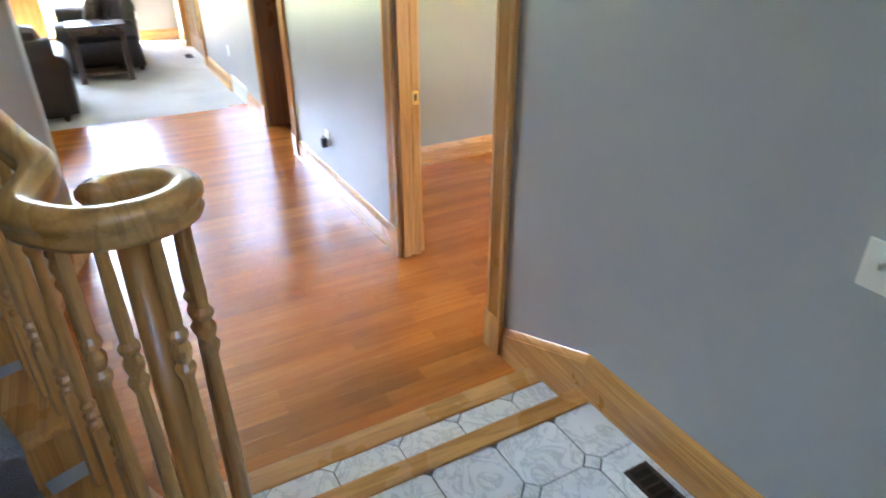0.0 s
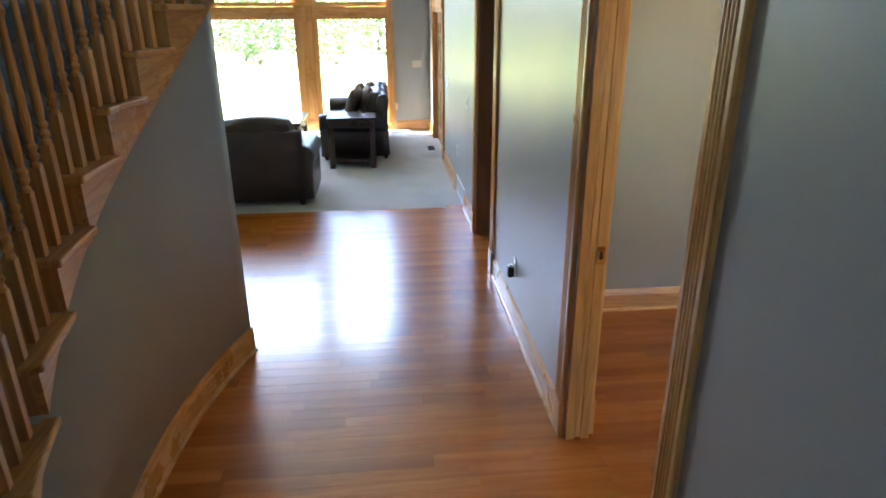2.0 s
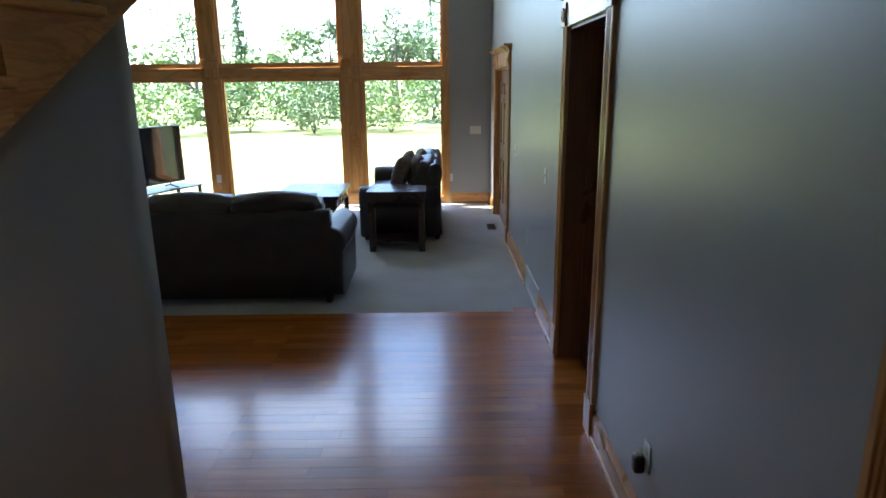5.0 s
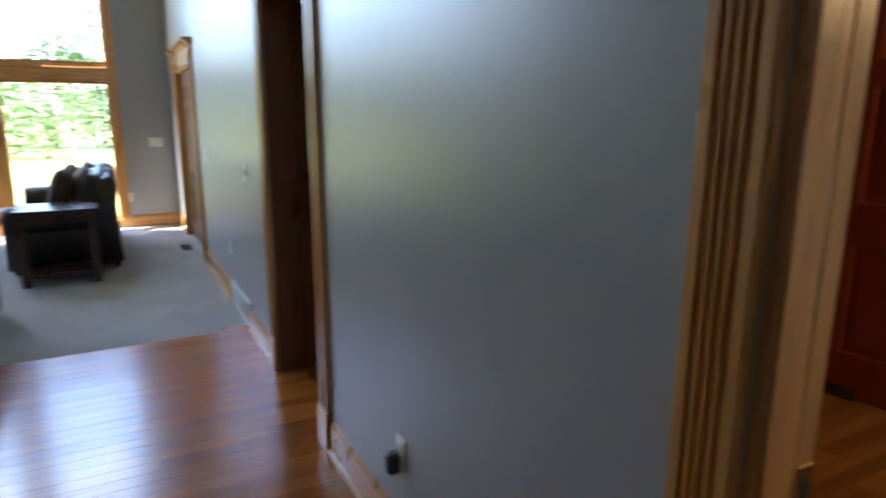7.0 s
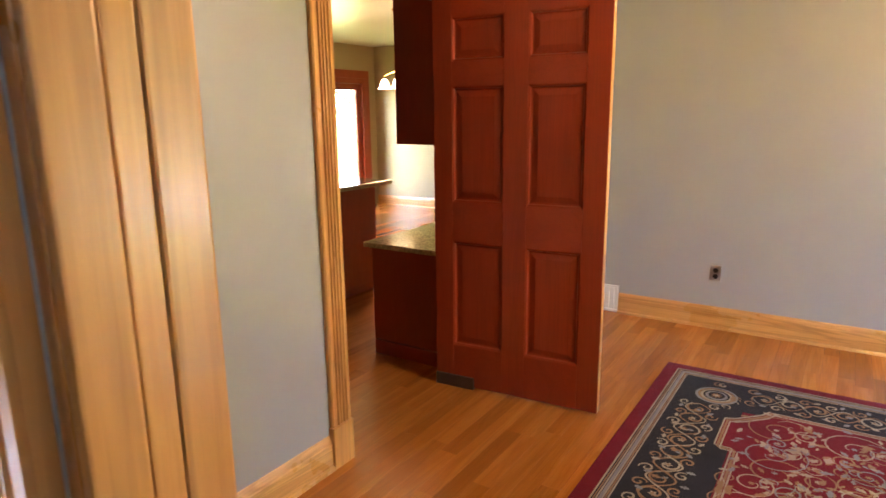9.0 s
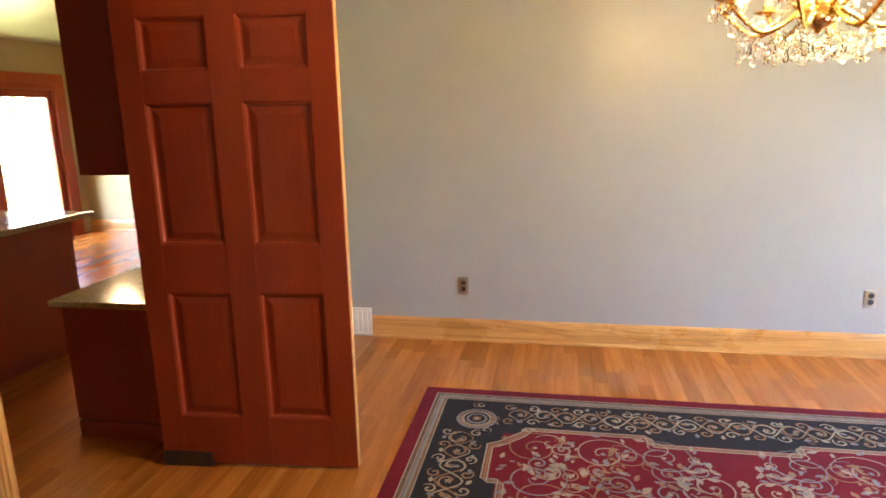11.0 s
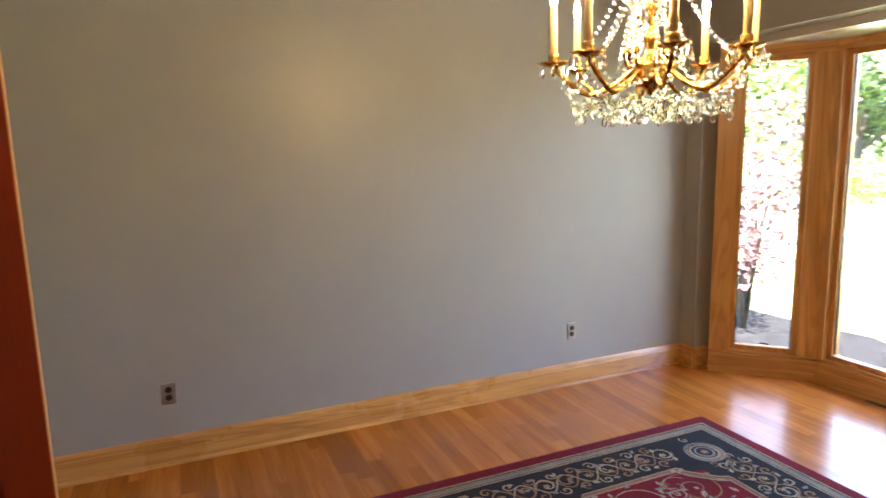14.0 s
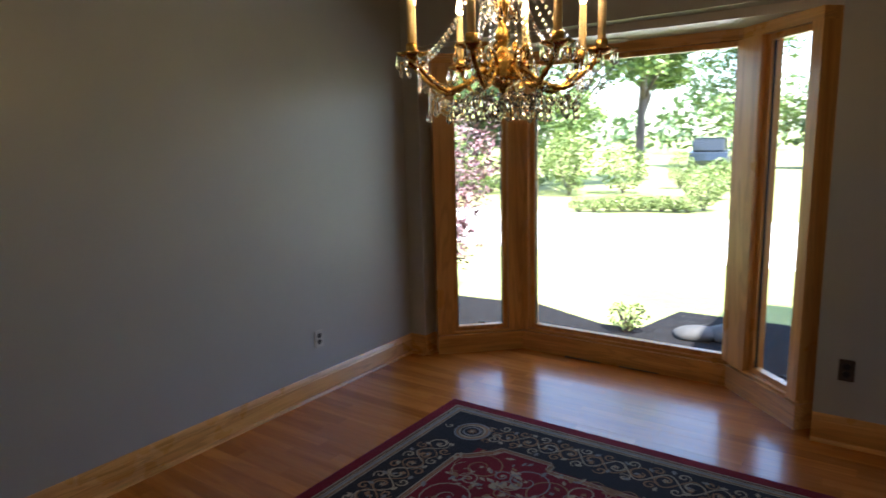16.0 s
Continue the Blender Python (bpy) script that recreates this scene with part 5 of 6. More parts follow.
for k, mm in (("cream", M_RUGCREAM), ("tan", M_RUGTAN), ("grey", M_RUGGREY)):
    bm = motif[k]
    for f in bm.faces:
        f.normal_update()
        if f.normal.z < 0:
            f.normal_flip()
    ob = part("scroll_pattern", bm, mm, rug, k + " woven scrolls and leaves")
    ob["kind"] = "stuff"

# ---------------------------------------------------------------- kitchen seen through the doorway
kc = thing("base_cabinet", "dark cherry base cabinet beside the kitchen doorway", "cabinet")
part("body", boxes((2.755, NORTH + 0.122, 0.09, 3.6, 3.03, 0.689), bevel=0.003), M_CHERRY, kc)
part("end_panel", boxes((2.740, NORTH + 0.122, 0.10, 2.7545, 3.02, 0.685), bevel=0.003), M_CHERRY, kc)
part("toe_board", boxes((2.735, NORTH + 0.122, 0.0, 3.6, 3.015, 0.088), bevel=0.003), M_CHERRYX, kc)
wt = thing("worktop", "speckled golden granite worktop on the base cabinet", "worktop")
soften(part("slab", boxes((2.705, NORTH + 0.122, 0.690, 3.6, 3.06, 0.722)), M_GRANITE, wt), 0.006, 3)
uc = thing("wall_cabinet", "dark cherry wall cabinet with plain end panel", "cabinet")
part("body", boxes((2.705, NORTH + 0.122, 1.325, 3.6, 2.765, 2.35), bevel=0.003), M_CHERRY, uc)
part("end_panel", boxes((2.692, NORTH + 0.122, 1.32, 2.704, 2.77, 2.35), bevel=0.002), M_CHERRY, uc)
part("crown", boxes((2.67, NORTH + 0.122, 2.351, 3.6, 2.80, 2.42), bevel=0.01), M_CHERRYX, uc)
isl = thing("kitchen_island", "dark cherry kitchen island", "island")
part("body", boxes((3.05, 3.95, 0.08, 3.93, 5.4, 0.905), bevel=0.004), M_CHERRY, isl)
part("toe_board", boxes((3.08, 3.98, 0.0, 3.90, 5.37, 0.08)), M_CHERRYX, isl)
part("outlet_plate", boxes((3.9305, 4.20, 0.76, 3.936, 4.27, 0.86), bevel=0.002), M_WHITE, isl, "white outlet plate")
it = thing("island_top", "speckled golden granite island top", "worktop")
soften(part("slab", boxes((3.0, 3.83, 0.906, 4.02, 5.5, 0.942)), M_GRANITE, it), 0.008, 3)
gd = thing("door_1", "glazed patio door in a dark cherry frame", "door", pose(6.55, 7.2, 0), kind="structure")
for r in ((0, -.03, 0, 0.06, .1, 2.02), (1.09, -.03, 0, 1.15, .1, 2.02), (0.06, -.03, 1.94, 1.09, .1, 2.02), (0.06, 0.02, 0.0, 0.15, 0.07, 1.94), (1.0, 0.02, 0.0, 1.09, 0.07, 1.94), (0.15, 0.02, 1.84, 1.0, 0.07, 1.94), (0.15, 0.02, 0.0, 1.0, 0.07, 0.18)):
    part("door_frame", boxes(r, bevel=0.004), M_CHERRY, gd)
for r in ((-0.11, -0.025, 0, 0, 0.0, 2.14), (1.15, -0.025, 0, 1.27, 0.0, 2.14), (0, -0.025, 2.02, 1.15, 0.0, 2.14)):
    part("casing", boxes(r, bevel=0.004), M_CHERRY, gd)
p = part("pane", boxes((0.15, 0.043, 0.18, 1.0, 0.047, 1.84)), M_PANE, gd)
p.visible_shadow = False
pend = thing("pendant_lamp", "brass pendant with frosted glass bells, lit", "lamp", pose(5.2, 4.62, 0))
bm = bmesh.new()
tube(bm, [(0, 0, 2.52), (0, 0, 1.92)], 0.006, 8)
lathe(bm, [(0.055, 2.52), (0.05, 2.50), (0.01, 2.49)], n=16)
lathe(bm, [(0.012, 2.0), (0.03, 1.95), (0.02, 1.90), (0.008, 1.86)], n=14)
part("stem", bm, M_BRASS, pend)
for i in range(4):
    a = radians(90 * i + 30)
    q = Vector((0.15 * math.cos(a), 0.15 * math.sin(a), 0))
    bm = bmesh.new()
    tube(bm, [(0, 0, 1.92), q * 0.5 + Vector((0, 0, 1.90)), q + Vector((0, 0, 1.87)), q + Vector((0, 0, 1.83))], 0.006, 7)
    part("arm", bm, M_BRASS, pend)
    bm = bmesh.new()
    lathe(bm, [(0.018, 1.835), (0.03, 1.82), (0.042, 1.79), (0.052, 1.755), (0.068, 1.735), (0.066, 1.735), (0.048, 1.757), (0.028, 1.815), (0.016, 1.83)], q.x, q.y, 18)
    part("shade", bm, M_SHADE, pend, "glowing frosted glass bell", True)

# ---------------------------------------------------------------- living room
def cushion(w, d, h, puff=0.03, n=7):
    """A stuffed block: origin at its base centre, sides and top swelling, corners drawn in."""
    bm = bmesh.new()
    bmesh.ops.create_cube(bm, size=1.0)
    bmesh.ops.subdivide_edges(bm, edges=bm.edges[:], cuts=n, use_grid_fill=True)
    for v in bm.verts:
        x, y, z = v.co * 2
        sx, sy, sz = (1 - x * x), (1 - y * y), (1 - z * z)
        k = 1 - 0.06 * (abs(x) * abs(y) * abs(z)) ** 0.5
        px, py, pz = x * w / 2 * k, y * d / 2 * k, z * h / 2 * k
        px += math.copysign(puff * sy * sz, x) * (abs(x) > 0.99)
        py += math.copysign(puff * sx * sz, y) * (abs(y) > 0.99)
        pz += math.copysign(puff * sx * sy, z) * (abs(z) > 0.99)
        wr = noise.noise((px * 7, py * 7, pz * 7)) * 0.006
        v.co = (px, py, pz + h / 2 + wr)
    return bm


def rolled_arm(length, h, r):
    """A sofa arm along local y: a panel that swells into a roll on top."""
    prof = [(-0.5 * r, 0.06), (0.95 * r, 0.06), (1.0 * r, h - 2.0 * r), (1.05 * r, h - 1.6 * r)]
    for i in range(11):
        a = radians(-40 + 230 * i / 10)
        prof.append((0.18 * r + 1.02 * r * math.cos(a), h - r + r * math.sin(a)))
    prof += [(-0.75 * r, h - 1.5 * r), (-0.5 * r, h - 1.9 * r)]
    bm = bmesh.new()
    rings = []
    for f, s in ((0, 0.86), (0.03, 0.97), (0.08, 1.0), (0.5, 1.02), (0.92, 1.0), (0.97, 0.97), (1, 0.86)):
        cx, cz = 0.2 * r, h * 0.55
        rings.append([(cx + (u - cx) * s, length * f, cz + (v - cz) * (1 - (1 - s) * 0.35)) for u, v in prof])
    sweep(bm, rings)
    return bm


def sofa(label, m, w, d, h, seats, group):
    """A leather sofa; local x along it, back at y = 0, front at y = d."""
    s = thing("sofa", label, "sofa", m, group)
    ar = 0.13
    part("base", boxes((0.16, 0.02, 0.07, w - 0.16, d - 0.06, 0.30), bevel=0.02), M_LEATHER, s, smooth=False)
    bm = bmesh.new()
    prof = [(0.0, 0.06), (0.02, 0.30), (0.01, h - 0.22), (-0.005, h - 0.10), (0.02, h - 0.03), (0.07, h - 0.005), (0.13, h - 0.03), (0.17, h - 0.14), (0.20, 0.30), (0.20, 0.06)]
    n = 24
    rings = []
    for i in range(n + 1):
        x = 0.06 + (w - 0.12) * i / n
        sag = 0.012 * math.sin(i * 1.9) + 0.018 * abs(math.sin(math.pi * seats * i / n))
        rings.append([(x, u, v + (sag if v > h - 0.2 else 0)) for u, v in prof])
    sweep(bm, rings)
    part("back", bm, M_LEATHER, s, smooth=True)
    sw = (w - 0.34) / seats
    for i in range(seats):
        ob = part("seat_cushion", cushion(sw - 0.01, d - 0.28, 0.17, 0.025), M_LEATHER, s, smooth=True)
        ob.matrix_basis = pose(0.17 + sw * (i + 0.5), 0.18 + (d - 0.20) / 2, 0.29)
        ob = part("back_cushion", cushion(sw + 0.005, 0.22, 0.46, 0.05), M_LEATHER, s, smooth=True)
        ob.matrix_basis = pose(0.17 + sw * (i + 0.5), 0.25, 0.435, 14, 0, 0)
    for x, fl in ((0.10, -1), (w - 0.10, 1)):
        ob = part("arm", rolled_arm(d - 0.08, 0.64, ar), M_LEATHER, s, smooth=True)
        ob.matrix_basis = Matrix.Translation((x, 0.04, 0)) @ Matrix.Diagonal((fl, 1, 1, 1))
    for x in (0.10, w - 0.10):
        for y in (0.06, d - 0.10):
            bm = bmesh.new()
            lathe(bm, [(0.022, 0.0), (0.028, 0.02), (0.035, 0.05), (0.035, 0.075)], x, y, 12)
            part("foot", bm, M_DARKWOOD, s)
    return s


sofa("dark brown leather sofa with rolled arms, back to the hall", pose(-4.02, 5.06, 0), 2.42, 0.96, 0.79, 3, "leather sofas")
sofa("dark brown leather loveseat with throw pillows beside the windows", pose(-0.74, 7.17, 0, 0, 0, 90), 1.92, 0.98, 0.88, 2, "leather sofas")


def pillow(label, m):
    t = thing("throw_pillow", label, "pillow", m, "throw pillows")
    bm = bmesh.new()
    n = 12
    for side in (-1, 1):
        g = [[bm.verts.new(((i / n - 0.5) * 0.44 * (1 - 0.10 * (2 * j / n - 1) ** 2), side * 0.075 * max(0, (1 - (2 * i / n - 1) ** 4) * (1 - (2 * j / n - 1) ** 4)) ** 0.6, j / n * 0.44 * (1 - 0.05 * (2 * i / n - 1) ** 2))) for j in range(n + 1)] for i in range(n + 1)]
        for i in range(n):
            for j in range(n):
                f = (g[i][j], g[i + 1][j], g[i + 1][j + 1], g[i][j + 1])
                bm.faces.new(f if side < 0 else f[::-1])
    bmesh.ops.remove_doubles(bm, verts=bm.verts[:], dist=0.0005)
    part("cover", bm, M_PILLOW, t, smooth=True)
    return t


for x, y, a, l in ((-1.28, 7.50, 78, 16), (-1.10, 7.62, 100, 14), (-1.26, 8.15, 84, 18), (-1.08, 8.30, 98, 14)):
    pillow("brown and tan striped throw pillow on the loveseat", pose(x, y, 0.53, l, 0, a))

et = thing("end_table", "dark walnut end table with square legs and low shelf", "table", pose(-1.545, 6.69, 0))
W, D, H = 0.63, 0.56, 0.66
soften(part("tabletop", boxes((0, 0, H - 0.035, W, D, H)), M_DARKWOOD, et), 0.005)
for x in (0.015, W - 0.085):
    for y in (0.015, D - 0.085):
        soften(part("leg", boxes((x, y, 0, x + 0.07, y + 0.07, H - 0.035)), M_DARKWOOD, et), 0.004)
for r in ((0.085, 0.025, H - 0.11, W - 0.085, 0.045, H - 0.036), (0.085, D - 0.045, H - 0.11, W - 0.085, D - 0.025, H - 0.036), (0.025, 0.085, H - 0.11, 0.045, D - 0.085, H - 0.036), (W - 0.045, 0.085, H - 0.11, W - 0.025, D - 0.085, H - 0.036)):
    part("rail", boxes(r), M_DARKWOOD, et)
soften(part("shelf", boxes((0.03, 0.03, 0.085, W - 0.03, D - 0.03, 0.11)), M_DARKWOOD, et), 0.003)

ct = thing("coffee_table", "dark walnut coffee table with drawers", "table", pose(-2.85, 7.70, 0))
soften(part("tabletop", boxes((0, 0, 0.40, 0.85, 1.1, 0.44)), M_DARKWOOD, ct), 0.006)
part("case", boxes((0.05, 0.05, 0.26, 0.80, 1.05, 0.40)), M_DARKWOOD, ct)
for i in range(2):
    d = part("drawer", boxes((0.8005, 0.09 + 0.47 * i, 0.275, 0.815, 0.52 + 0.47 * i, 0.39), bevel=0.003), M_DARKWOOD, ct)
    part("knob", boxes((0.815, 0.29 + 0.47 * i, 0.325, 0.835, 0.32 + 0.47 * i, 0.345), bevel=0.004), M_BRASS, d)
for x in (0.03, 0.76):
    for y in (0.03, 1.01):
        soften(part("leg", boxes((x, y, 0, x + 0.06, y + 0.06, 0.26)), M_DARKWOOD, ct), 0.004)
ot = thing("ottoman", "dark brown leather ottoman with padded top", "ottoman", pose(-2.50, 7.05, 0))
part("base", boxes((-0.36, -0.30, 0.06, 0.36, 0.30, 0.32), bevel=0.02), M_LEATHER, ot)
ob = part("pad", cushion(0.78, 0.64, 0.22, 0.035), M_LEATHER, ot, smooth=True)
ob.matrix_basis = pose(0, 0, 0.31, 0, 2.5, 0)
for x in (-0.3, 0.3):
    for y in (-0.24, 0.24):
        part("foot", boxes((x - 0.03, y - 0.03, 0, x + 0.03, y + 0.03, 0.06)), M_DARKWOOD, ot)

tv = thing("television", "large flat black television on its stand", "television", pose(-4.62, 8.30, 0.43, 0, 0, 64.8))
soften(part("screen_case", boxes((-0.67, -0.02, 0.06, 0.67, 0.03, 0.82)), M_BLACK, tv), 0.006)
part("screen", boxes((-0.655, -0.0225, 0.08, 0.655, -0.0205, 0.805)), M_SCREEN, tv, "dark glossy screen")
for x in (-0.42, 0.42):
    bm = bmesh.new()
    tube(bm, [(x, 0.0, 0.07), (x, -0.01, 0.03), (x + 0.02, -0.11, 0.006), (x + 0.02, -0.13, 0.006)], 0.009, 6)
    tube(bm, [(x, 0.0, 0.04), (x + 0.02, 0.12, 0.006)], 0.008, 6)
    part("foot", bm, M_BLACK, tv)
ts2 = thing("tv_stand", "black metal and glass television stand", "tv stand", pose(-4.66, 8.32, 0.066, 0, 0, 64.8))
soften(part("top", boxes((-0.80, -0.24, 0.342, 0.80, 0.24, 0.360)), M_BLACK, ts2), 0.003)
part("shelf", boxes((-0.77, -0.22, 0.15, 0.77, 0.22, 0.164), bevel=0.002), M_BLACK, ts2)
for x in (-0.77, 0.77):
    for y in (-0.21, 0.21):
        part("leg", boxes((x - 0.018, y - 0.018, -0.066, x + 0.018, y + 0.018, 0.342), bevel=0.002), M_BLACK, ts2)

# ---------------------------------------------------------------- outside
GZ = -0.28
struct("ground", boxes((-900, -900, GZ - 0.3, 900, 900, GZ)), M_GRASS, "mown lawn reaching to the horizon", "lawn")


def blob_outline(cx, cy, rx, ry, n, seed, jag=0.18):
    r = random.Random(seed)
    ph = [r.uniform(0, 6.28) for _ in range(4)]
    return [(cx + rx * (1 + jag * sum(math.sin((k + 2) * 2 * math.pi * i / n + ph[k]) / (k + 2) for k in range(4))) * math.cos(2 * math.pi * i / n),
             cy + ry * (1 + jag * sum(math.sin((k + 2) * 2 * math.pi * i / n + ph[k]) / (k + 2) for k in range(4))) * math.sin(2 * math.pi * i / n)) for i in range(n)]


bm = bmesh.new()
# mulch bed; its outline also stands in for the house's cast shadow
prism(bm, [(-3, -2.5), (7.5, -2.5), (7.2, -4.6), (5.2, -4.75), (4.55, -4.85), (3.62, -4.45), (3.25, -4.5), (3.08, -5.3), (1.0, -5.3), (-1.5, -4.6), (-3, -4.7)], GZ - 0.02, GZ + 0.03)
tagged(part("mulch_bed", bm, M_SHADED_MULCH), "bark mulch bed below the bay window, darkened and shaped as house shadow", "mulch", "", "structure")
struct("driveway", boxes((-40, -13.4, GZ - 0.1, 30, -8.2, GZ + 0.012)), M_DRIVE, "pale concrete driveway", "driveway")
for i, (x, y, s) in enumerate(((2.72, -4.50, 0.20), (2.42, -4.60, 0.24))):
    t = thing("boulder", "grey fieldstone boulder in the mulch bed", "boulder", pose(x, y, GZ + 0.02, 0, 0, 40 * i), "boulders")
    bm = bmesh.new()
    bmesh.ops.create_icosphere(bm, subdivisions=3, radius=s)
    for v in bm.verts:
        v.co *= 1 + 0.28 * noise.noise(v.co * 4 + Vector((i * 3, 0, 0)))
        v.co.z = v.co.z * 0.42 + s * 0.16
    part("stone", bm, M_SHADED_STONE, t, smooth=True)


def leaves(bm, rng, cx, cy, cz, rx, ry, rz, n, size, shell=0.55):
    """Scattered leaf blades in an ellipsoid, thicker towards its skin."""
    vs = bm.verts
    for _ in range(n):
        while True:
            x, y, z = rng.uniform(-1, 1), rng.uniform(-1, 1), rng.uniform(-1, 1)
            d = x * x + y * y + z * z
            if d <= 1 and (d > shell * shell or rng.random() < 0.35):
                break
        p = Vector((cx + x * rx, cy + y * ry, cz + z * rz))
        a, b = rng.uniform(0, 6.28), rng.uniform(-1.0, 1.0)
        u = Vector((math.cos(a), math.sin(a), b)).normalized() * size * rng.uniform(0.6, 1.3)
        w = u.cross(Vector((rng.uniform(-1, 1), rng.uniform(-1, 1), 0.6))).normalized() * size * rng.uniform(0.35, 0.6)
        bm.faces.new((vs.new(p - u), vs.new(p + w), vs.new(p + u), vs.new(p - w)))


def tree(label, x, y, h, r, seed, material, n=2600, leaf_size=0.11, trunk=0.35, conifer=False, cat="tree"):
    rng = random.Random(seed)
    t = thing("tree", label, cat, pose(x, y, GZ))
    bm = bmesh.new()
    tr = 0.018 * h + 0.03
    lean = rng.uniform(-0.03, 0.03) * h
    tube(bm, [(0, 0, -0.1), (0.02, 0, 0.1 * h), (lean * 0.5, 0, 0.45 * h), (lean, 0, 0.92 * h)], [tr * 1.25, tr, tr * 0.65, tr * 0.12], 8)
    crown = bmesh.new()
    if conifer:
        for i in range(9):
            f = i / 8
            z, rr = h * (0.16 + 0.78 * f), r * (1 - 0.88 * f)
            leaves(crown, rng, lean * f, 0, z, rr, rr, h * 0.075, int(n / 9 * (1.2 - f)), leaf_size, 0.4)
    else:
        for i in range(9):
            a, f = rng.uniform(0, 6.28), rng.uniform(0, 1)
            zz = h * (trunk + 0.08 + (0.88 - trunk) * f)
            spread = r * (0.35 + 0.45 * math.sin(math.pi * min(1, f * 0.9 + 0.1)))
            cx, cy = spread * math.cos(a), spread * math.sin(a)
            tube(bm, [(lean * 0.4, 0, zz * 0.55), (cx * 0.5, cy * 0.5, zz * 0.82), (cx, cy, zz)], [tr * 0.4, tr * 0.25, tr * 0.06], 5)
            q = rng.uniform(0.42, 0.62) * r
            leaves(crown, rng, cx, cy, zz, q, q, q * 0.72, n // 10, leaf_size)
        leaves(crown, rng, 0, 0, h * 0.88, r * 0.4, r * 0.4, h * 0.12, n // 10, leaf_size)
    part("trunk", bm, M_BARK, t, smooth=True)
    part("crown", crown, material, t, "loose leafy crown")
    return t


def shrub(name, label, x, y, rx, ry, h, seed, material, n=900, leaf_size=0.05, cat="shrub", z=None):
    rng = random.Random(seed)
    t = thing(name, label, cat, pose(x, y, GZ + 0.02 if z is None else z))
    bm = bmesh.new()
    for i in range(6):
        a = 1.05 * i + rng.uniform(-0.2, 0.2)
        tube(bm, [(0.03 * math.cos(a), 0.03 * math.sin(a), 0), (rx * 0.4 * math.cos(a), ry * 0.4 * math.sin(a), h * 0.45), (rx * 0.75 * math.cos(a), ry * 0.75 * math.sin(a), h * 0.8)], [0.016, 0.011, 0.004], 5)
    part("stems", bm, M_BARK, t)
    bm = bmesh.new()
    leaves(bm, rng, 0, 0, h * 0.52, rx, ry, h * 0.48, n, leaf_size, 0.6)
    part("foliage", bm, material, t)
    return t


# front garden, beyond the bay
rng = random.Random(3)
for i, (x, y) in enumerate(((5.35, -4.05), (5.9, -4.55))):
    t = thing("japanese_maple", "red-leaved Japanese maple beside the bay window", "tree", pose(x, y, GZ + 0.02))
    bm = bmesh.new()
    cb = bmesh.new()
    for k in range(7):
        a = rng.uniform(0, 6.28)
        hh = rng.uniform(1.2, 2.3)
        q = (0.55 * math.cos(a), 0.55 * math.sin(a))
        tube(bm, [(0, 0, 0), (q[0] * 0.4, q[1] * 0.4, hh * 0.55), (q[0], q[1], hh)], [0.03, 0.018, 0.006], 6)
        for s in range(4):
            f = 0.35 + 0.2 * s
            leaves(cb, rng, q[0] * f * 1.3, q[1] * f * 1.3, hh * f + 0.15, 0.36, 0.36, 0.13, 90, 0.035, 0.2)
    part("stems", bm, M_BARK, t, smooth=True)
    part("foliage", cb, M_LEAFRED, t)
for i in range(9):
    f = i / 8
    shrub("hedge", "low clipped hedge round the island bed", 7.7 - 2.4 * f, -13.5 - 0.95 * f - 0.25 * math.sin(math.pi * f), 0.32, 0.28, 0.42, 60 + i, M_LEAFHEDGE, 500, 0.035, "hedge")
for x, y, h in ((5.05, -15.0, 1.15), (7.3, -21.5, 1.35), (5.3, -18.0, 1.2)):
    shrub("boxwood", "round clipped light green boxwood", x, y, 0.5, 0.5, h, int(x * 10), M_LEAFHEDGE, 1500, 0.04)
for i in range(8):
    x = 8.6 + i * 1.1
    shrub("garden_shrub", "pale green flowering shrub by the drive", x + rng.uniform(-.3, .3), -17.5 - rng.uniform(0, 2), 0.9, 0.8, rng.uniform(1.1, 2.3), 80 + i, M_LEAFHEDGE, 1100, 0.07)
for x, y, h, r, m, con in ((11.5, -22, 7.5, 2.7, M_LEAF, 0), (9.9, -25, 10.5, 2.4, M_LEAF, 0), (15.5, -21, 6.5, 2.6, M_LEAFDK, 0), (19, -20, 8, 3.0, M_LEAF, 0), (8.0, -36, 8.0, 3.4, M_LEAF, 0), (3.6, -36, 8.5, 1.9, M_LEAFDK, 1), (-0.6, -30, 7.0, 2.0, M_LEAFDK, 1), (-3.2, -32, 6.0, 1.8, M_LEAFDK, 1), (23, -18, 9, 3.4, M_LEAFDK, 0), (12.8, -13.0, 4.6, 1.7, M_LEAF, 0), (-6.5, -36, 8, 3.2, M_LEAF, 0)):
    tree("leafy green garden tree beyond the drive" if not con else "soft green pine across the lawn", x, y, h, r, int(x * 7 + 100), m, 7000, 0.15, 0.26, bool(con))
shrub("garden_plant", "pale silvery plant in the mulch bed", 3.33, -4.36, 0.20, 0.16, 0.30, 97, M_LEAFHEDGE, 260, 0.028, "plant", GZ + 0.03)
# parked car
car = thing("parked_car", "dark sport utility car parked across the lawn", "car", pose(8.9, -33.5, GZ, 0, 0, 98))
bm = bmesh.new()
prism(bm, [(-2.3, 0.35), (-2.35, 0.75), (-2.25, 0.98), (-1.2, 1.05), (1.5, 1.08), (2.2, 1.0), (2.3, 0.6), (2.25, 0.35)], -0.9, 0.9, "xz")
body = soften(part("body", bm, M_CARPAINT, car), 0.06, 3)
bm = bmesh.new()
prism(bm, [(-1.15, 1.04), (-0.45, 1.62), (1.75, 1.66), (2.12, 1.06)], -0.74, 0.74, "xz")
